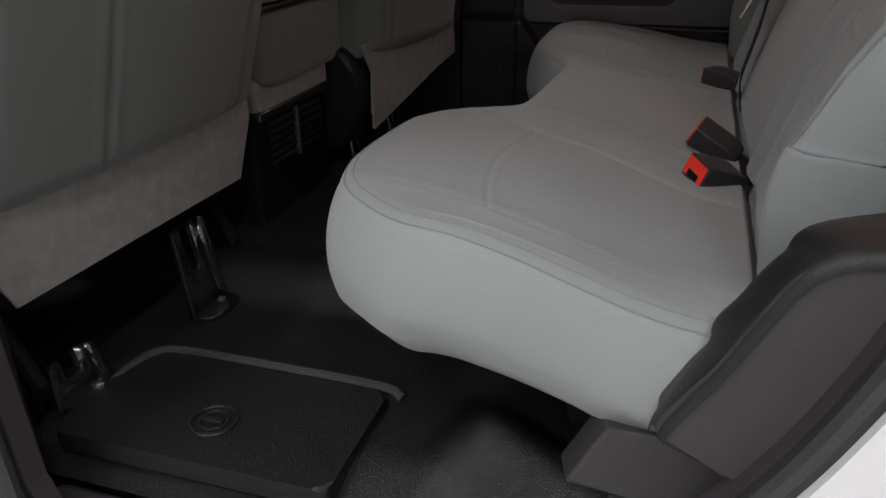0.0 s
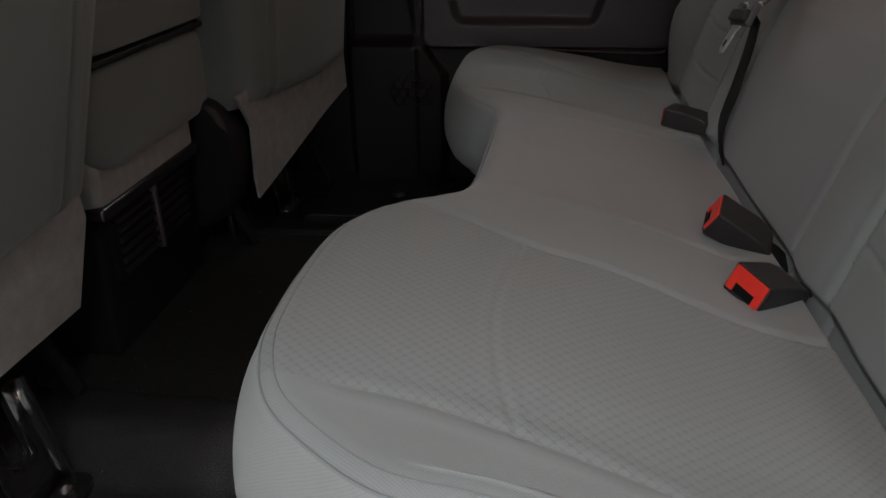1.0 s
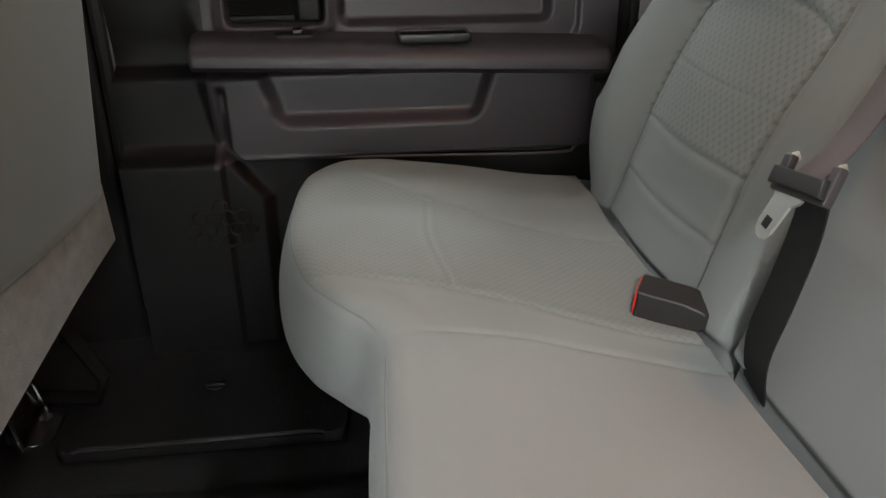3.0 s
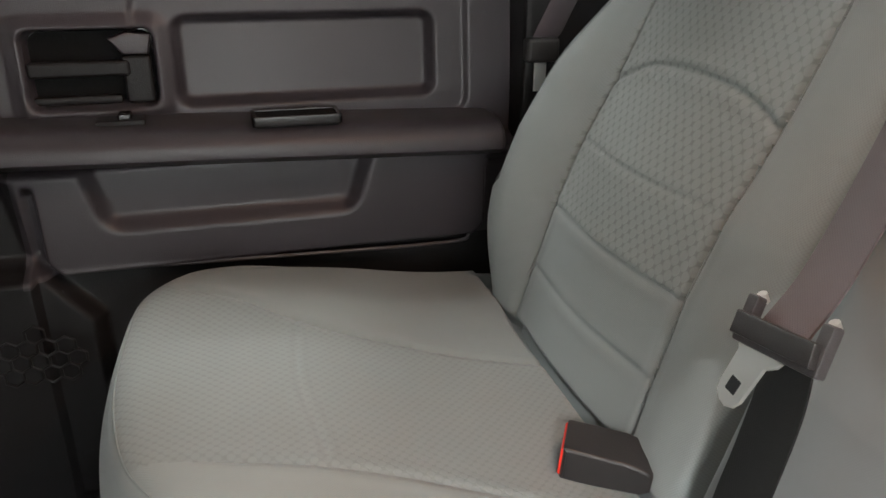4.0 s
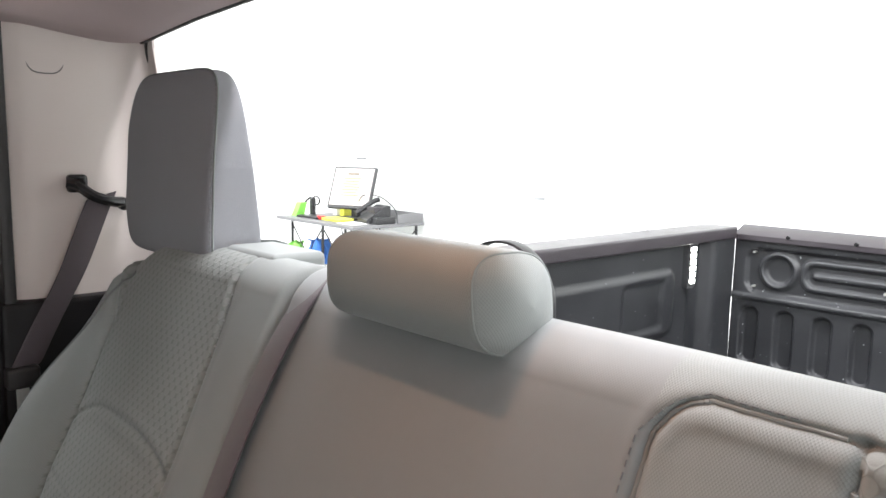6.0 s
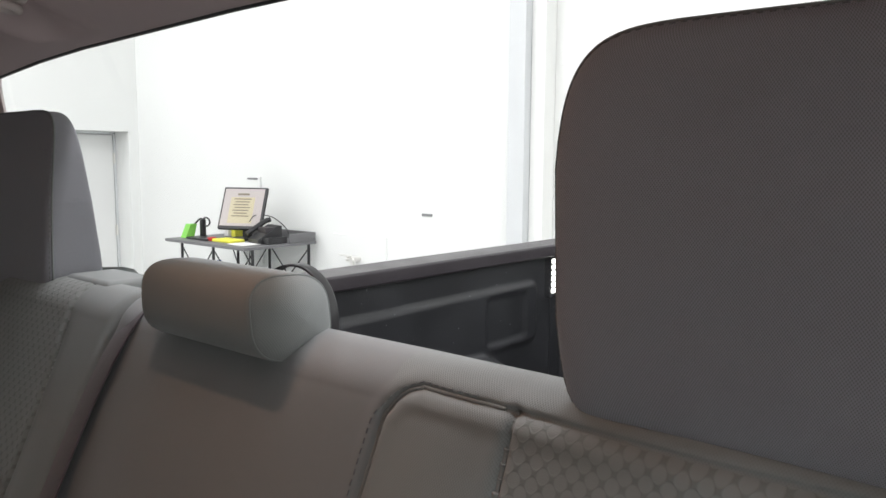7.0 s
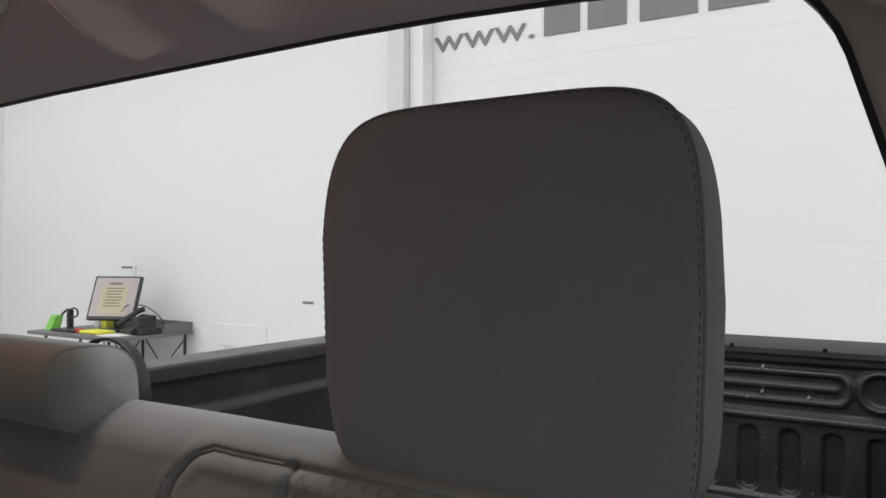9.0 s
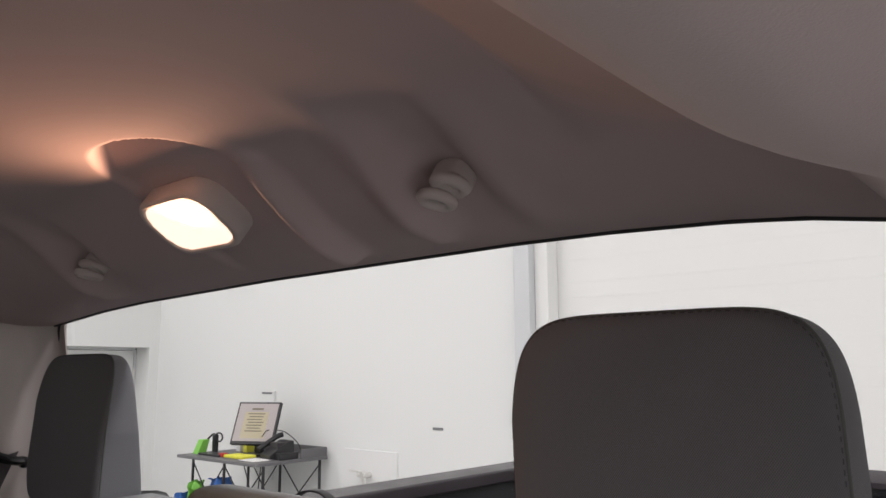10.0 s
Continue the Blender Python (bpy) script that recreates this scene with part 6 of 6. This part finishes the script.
for lo, hi in (((DX0, NY + 0.262, GROUND), (DX0 + 0.04, NY + 0.36, DZ)), ((DX1 - 0.026, NY + 0.262, GROUND), (DX1, NY + 0.36, DZ)), ((DX0, NY + 0.262, DZ - 0.026), (DX1, NY + 0.36, DZ))):
    box(bm, lo, hi, 0.004)
part("frame", bm, COLUMN, hall_door, "pale grey frame")
for z in (0.205, 0.945, -0.6):
    bm = bmesh.new()
    box(bm, (DX1 - 0.037, NY + 0.246, z), (DX1 - 0.017, NY + 0.274, z + 0.11), 0.004)
    part("hinge", bm, STEEL, hall_door)

bm = bmesh.new()
box(bm, (3.52, 1.982, GROUND), (3.598, 1.990, 4.1))
box(bm, (3.52, 2.094, GROUND), (3.598, 2.102, 4.1))
box(bm, (3.51, 1.982, GROUND), (3.52, 2.102, 4.1))
tagged(part("column", bm, COLUMN, smooth=False), "grey painted steel column", "column", "", "structure")

bm = bmesh.new()
box(bm, (3.575, 1.880, GROUND), (3.698, 1.980, 4.1), 0.004)
tagged(part("door_jamb", bm, PANELP), "white jamb strip beside the column", "jamb", "", "structure")

sect = thing("door_3", "closed white sectional hall door with plain lettering", "sectional door", "", (3.75, -2, GROUND), "structure")
z = 1.035 - 4 * 0.5425
while z < 4.05:
    bm = bmesh.new()
    cuts = [z] + [z + 0.5425 - 0.0985 * k for k in (4, 3, 2, 1)] + [z + 0.5425]  # fine grooves run along each panel
    for a, b in zip(cuts[:-1], cuts[1:]):
        if a < 4.08:
            box(bm, (3.70, -7.9, max(a + 0.0001, GROUND)), (3.76, 1.93, min(b - 0.0001, 4.09)), 0.0009 if a == z or b == cuts[-1] else 0.00025)
    part("panel", bm, PANELP, sect)
    z += 0.5425
slab("wall_behind_door", (3.77, -8, GROUND), (3.85, 2.2, 4.1), WALLPAINT, "white wall behind the sectional door")


def letters(text, y, z, size, span, parent):
    cu = bpy.data.curves.new("letters", "FONT")
    cu.body, cu.size, cu.extrude = text, size, 0.002
    tmp = bpy.data.objects.new("tmp", cu)
    scene.collection.objects.link(tmp)
    mesh = bpy.data.meshes.new_from_object(tmp.evaluated_get(bpy.context.evaluated_depsgraph_get()))
    bpy.data.objects.remove(tmp)
    m = Matrix(((0, 0, -1, 3.694), (-1, 0, 0, y), (0, 1, 0, z), (0, 0, 0, 1)))
    wide = span / max(v.co.x for v in mesh.vertices)
    mesh.transform(m @ Matrix.Diagonal((wide, 1, 1, 1)))
    mesh.materials.clear()
    return link("lettering", mesh, LETTER, parent, "dark grey letters", smooth=False)


letters("www.", 1.869, 2.247, 0.215, 0.700, sect)
for a, b in ((1.105, 0.885), (0.835, 0.610), (0.535, 0.225), (0.170, -0.125)):
    bm = bmesh.new()
    box(bm, (3.690, b, 2.247), (3.698, a, 2.440), 0.0)
    part("sign_bar", bm, LETTER, sect, "plain dark grey bar")

# pipe valve in a shallow wall box, small signs
valve = thing("pipe_valve", "steel pipe valve on a white wall plate", "valve", "", (3.6, 3.6, 0.18))
bm = bmesh.new()
box(bm, (3.588, 3.225, -0.06), (3.604, 3.80, 0.424), 0.004)
part("plate", bm, DOORPAINT, valve)
bm = bmesh.new()
rod(bm, [(3.59, 3.51, 0.247), (3.50, 3.51, 0.247)], 0.022, 10)
rod(bm, [(3.52, 3.57, 0.247), (3.52, 3.48, 0.247)], 0.016, 10)
rod(bm, [(3.52, 3.51, 0.242), (3.52, 3.51, 0.182)], 0.020, 10)
part("body", bm, STEEL, valve)
bm = bmesh.new()
box(bm, (3.505, 3.51, 0.267), (3.52, 3.65, 0.279), 0.004)
part("lever", bm, STEEL, valve)
for nm, lo, hi, mat_, lab in (("wall_label", (3.594, 2.790, 0.604), (3.602, 2.885, 0.622), LETTER, "small grey label strip on the wall"), ("wall_label", (3.594, 4.755, 0.822), (3.602, 4.895, 0.838), LETTER, "small grey label strip on the wall")):
    bm = bmesh.new()
    box(bm, lo, hi, 0.002)
    tagged(part(nm, bm, mat_), lab, "label", "wall labels")
bm = bmesh.new()
box(bm, (3.580, 4.700, 0.10), (3.602, 4.728, 0.848), 0.003)
tagged(part("cable_duct", bm, DOORPAINT), "white plastic cable duct up the wall", "cable duct")

# ---- standing desk with its things ----
DTOP = 0.354
desk = thing("desk", "grey-topped standing desk with black X-braced steel legs", "desk", "", (3.2, 4.51, GROUND))
bm = bmesh.new()
box(bm, (2.87, 3.96, DTOP - 0.024), (3.56, 5.02, DTOP), 0.004)
part("top", bm, DESKTOP, desk)
bm = bmesh.new()
box(bm, (3.54, 3.97, DTOP), (3.56, 5.01, DTOP + 0.07), 0.003)
box(bm, (3.30, 3.97, DTOP), (3.54, 3.985, DTOP + 0.07), 0.003)
part("back_lip", bm, DESKTOP, desk)
for lx in (2.98, 3.52):
    for ly in (4.01, 4.51, 4.95):
        bm = bmesh.new()
        box(bm, (lx - 0.009, ly - 0.009, GROUND), (lx + 0.009, ly + 0.009, DTOP - 0.02), 0.003)
        part("leg", bm, BLACKP, desk)
for lx in (2.98, 3.52):
    for ya, yb in ((4.01, 4.51), (4.51, 4.01), (4.51, 4.95), (4.95, 4.51)):
        bm = bmesh.new()
        rod(bm, [(lx, ya, DTOP - 0.06), (lx, yb, DTOP - 0.55)], 0.0055, 6)
        part("brace", bm, BLACKP, desk)

monitor = thing("monitor", "black flat monitor showing a document on grey", "monitor", "", (3.25, 4.46, DTOP))
MM = Matrix.Translation((3.22, 4.455, DTOP + 0.255)) @ pose(0, 0, 0, 0, 0, 26) @ pose(0, 0, 0, 0, 24, 0)
bm = bmesh.new()
box(bm, (0, -0.188, -0.178), (0.035, 0.188, 0.178), 0.006, MM)
part("case", bm, BLACKP, monitor)
bm = bmesh.new()
box(bm, (-0.002, -0.172, -0.152), (0.002, 0.172, 0.162), 0, MM)
ob = part("screen", bm, SCREEN, monitor, "glowing pale grey screen")
bm = bmesh.new()
box(bm, (-0.004, -0.10, -0.13), (-0.001, 0.11, 0.09), 0, MM)
part("page", bm, PAGE, ob, "cream document page")
bm = bmesh.new()
for k in range(7):
    box(bm, (-0.006, -0.07 + 0.01 * (k % 3), 0.07 - 0.024 * k), (-0.0035, 0.08 - 0.015 * (k % 2), 0.078 - 0.024 * k), 0, MM)
box(bm, (-0.006, -0.045, 0.108), (-0.001, 0.055, 0.122), 0, MM)
part("text_bars", bm, INK, ob, "plain dark text bars")
bm = bmesh.new()
box(bm, (3.24, 4.41, DTOP + 0.01), (3.28, 4.49, DTOP + 0.2), 0.006)
box(bm, (3.14, 4.34, DTOP), (3.36, 4.57, DTOP + 0.016), 0.006)
part("stand", bm, BLACKP, monitor)

phone = thing("desk_phone", "black desk phone with handset and cord", "telephone", "", (3.2, 4.11, DTOP))
PM = Matrix.Translation((3.20, 4.15, DTOP + 0.004)) @ pose(0, 0, 0, 0, 0, -12)
bm = bmesh.new()
prism(bm, [(-0.10, 0.0), (0.10, 0.0), (0.10, 0.13), (0.06, 0.13), (-0.10, 0.03)], "y", -0.10, 0.08, 0.006)
bmesh.ops.transform(bm, matrix=PM, verts=bm.verts)
part("base", bm, BLACKP, phone)
bm = bmesh.new()
rod(bm, [PM @ Vector(p) for p in smooth_line([(-0.10, 0.105, 0.06), (-0.06, 0.105, 0.085), (0.05, 0.105, 0.15), (0.10, 0.105, 0.165)], 4)], 0.02, 10)
part("handset", bm, BLACKP, phone)
bm = bmesh.new()
box(bm, (-0.03, -0.08, 0.075), (0.05, 0.05, 0.118), 0.003, PM @ pose(0, 0, 0, 0, 0, 0))
part("keypad", bm, PLASTICG, phone)
bm = bmesh.new()
rod(bm, smooth_line([(3.15, 4.27, DTOP + 0.16), (3.25, 4.33, DTOP + 0.2), (3.32, 4.21, DTOP + 0.19), (3.38, 4.11, DTOP + 0.1), (3.4, 4.09, DTOP + 0.01)], 5), 0.004, 6)
part("cord", bm, BLACKP, phone)

for nm, lo, hi, mat_, lab, cat in (
        ("notepad", (2.98, 4.29, DTOP), (3.12, 4.53, DTOP + 0.022), YELLOW, "bright yellow notepad on the desk", "notepad"),
        ("keyboard", (2.96, 4.57, DTOP), (3.10, 4.86, DTOP + 0.016), BLACKP, "black keyboard on the desk", "keyboard"),
        ("paper_sheet", (2.94, 4.07, DTOP), (3.10, 4.27, DTOP + 0.004), PAPER, "white paper sheet on the desk", "paper"),
        ("cup", (3.30, 4.77, DTOP), (3.36, 4.83, DTOP + 0.09), PAPER, "white paper cup on the desk", "cup"),
        ("sticky_notes", (3.30, 4.67, DTOP), (3.38, 4.73, DTOP + 0.10), YELLOW, "yellow sticky notes on the desk", "paper"),
        ("red_box", (2.98, 4.54, DTOP), (3.03, 4.59, DTOP + 0.03), REDP, "small dark red box on the desk", "box"),
        ("tray", (3.12, 4., DTOP), (3.30, 4.11, DTOP + 0.05), BLACKP, "low black tray on the desk", "tray")):
    bm = bmesh.new()
    box(bm, lo, hi, min(0.006, (hi[2] - lo[2]) * 0.3), None, 3)
    tagged(part(nm, bm, mat_), lab, cat)
bm = bmesh.new()
prism(bm, [(2.98, DTOP), (3.06, DTOP), (3.09, DTOP + 0.11), (3.03, DTOP + 0.11)], "y", 4.895, 4.97, 0.004)
tagged(part("lime_card", bm, LIME), "lime green card holder on the desk", "card holder")
desk_tape = thing("tape_dispenser", "black tape gun on the desk", "tape dispenser", "", (3.1, 4.86, DTOP))
bm = bmesh.new()
box(bm, (3.10, 4.84, DTOP), (3.14, 4.88, DTOP + 0.15), 0.008)
part("handle", bm, BLACKP, desk_tape)
bm = bmesh.new()
rod(bm, [(3.12, 4.81 + 0.0 + 0.05 * math.cos(a), DTOP + 0.13 + 0.035 * math.sin(a)) for a in np.linspace(0, 2 * np.pi, 17)[:-1]], 0.007, 6, closed=True)
rod(bm, smooth_line([(3.12, 4.86, DTOP + 0.14), (3.13, 4.91, DTOP + 0.15), (3.12, 4.98, DTOP + 0.10), (3.1, 5.01, DTOP + 0.04)], 4), 0.008, 8)
part("arm", bm, BLACKP, desk_tape)


def rag(x, y, z, w, h, seed, material, label):
    """A crumpled cloth hanging from the desk's shelf."""
    rs, ts = np.linspace(-1, 1, 22), np.linspace(0, 1, 22)
    A, B = np.meshgrid(rs, ts, indexing="ij")
    wob = np.array([[noise.noise((a * 2.2, b * 2.2, seed)) for a, b in zip(r, q)] for r, q in zip(A, B)])
    V = np.stack([x + 0.10 * wob + 0.05 * np.sin(6 * A), y + w * A * (0.6 + 0.4 * B) + 0.03 * wob, z - h * B + 0.05 * wob], -1)
    V2 = V + np.array([0.02, 0.004, 0.0])
    ob = link("rag", sheet_mesh("rag", np.concatenate([V, V2[:, ::-1], V[:, :1]], 1)), material)
    tagged(ob, label, "rag", "rags")


rag(2.98, 4.59, 0.19, 0.14, 0.26, 2.0, BLUE, "crumpled blue cloth under the desk")
rag(2.95, 5.05, 0.03, 0.08, 0.16, 4.91, BLUE, "crumpled blue cloth under the desk")
rag(2.99, 4.9, 0.14, 0.05, 0.14, 8.0, LIME, "lime green cloth under the desk")
shelf = thing("wire_shelf", "white lower shelf of goods under the desk", "shelf", "", (3.3, 4.71, 0))
bm = bmesh.new()
box(bm, (3.05, 4.51, -0.22), (3.50, 4.97, -0.20), 0.004)
part("board", bm, DESKTOP, shelf)
bm = bmesh.new()
rod(bm, [(3.4, 4.89, DTOP - 0.04), (3.38, 4.71, 0.02), (3.4, 4.66, -0.1), (3.42, 4.63, DTOP - 0.05)], 0.005, 6)
part("cable", bm, BLACKP, shelf)

# hall ceiling lamps
for hx in (-5.2, -2.2, 0.9):
    for hy in (-5.8, -2.9, 0.1, 3.0, 5.9):
        bm = bmesh.new()
        box(bm, (hx - 0.2, hy - 0.8, 4.03), (hx + 0.2, hy + 0.8, 4.1), 0.01)
        tagged(part("hall_lamp_housing", bm, DOORPAINT), "white strip lamp on the hall ceiling", "lamp", "hall lamps")
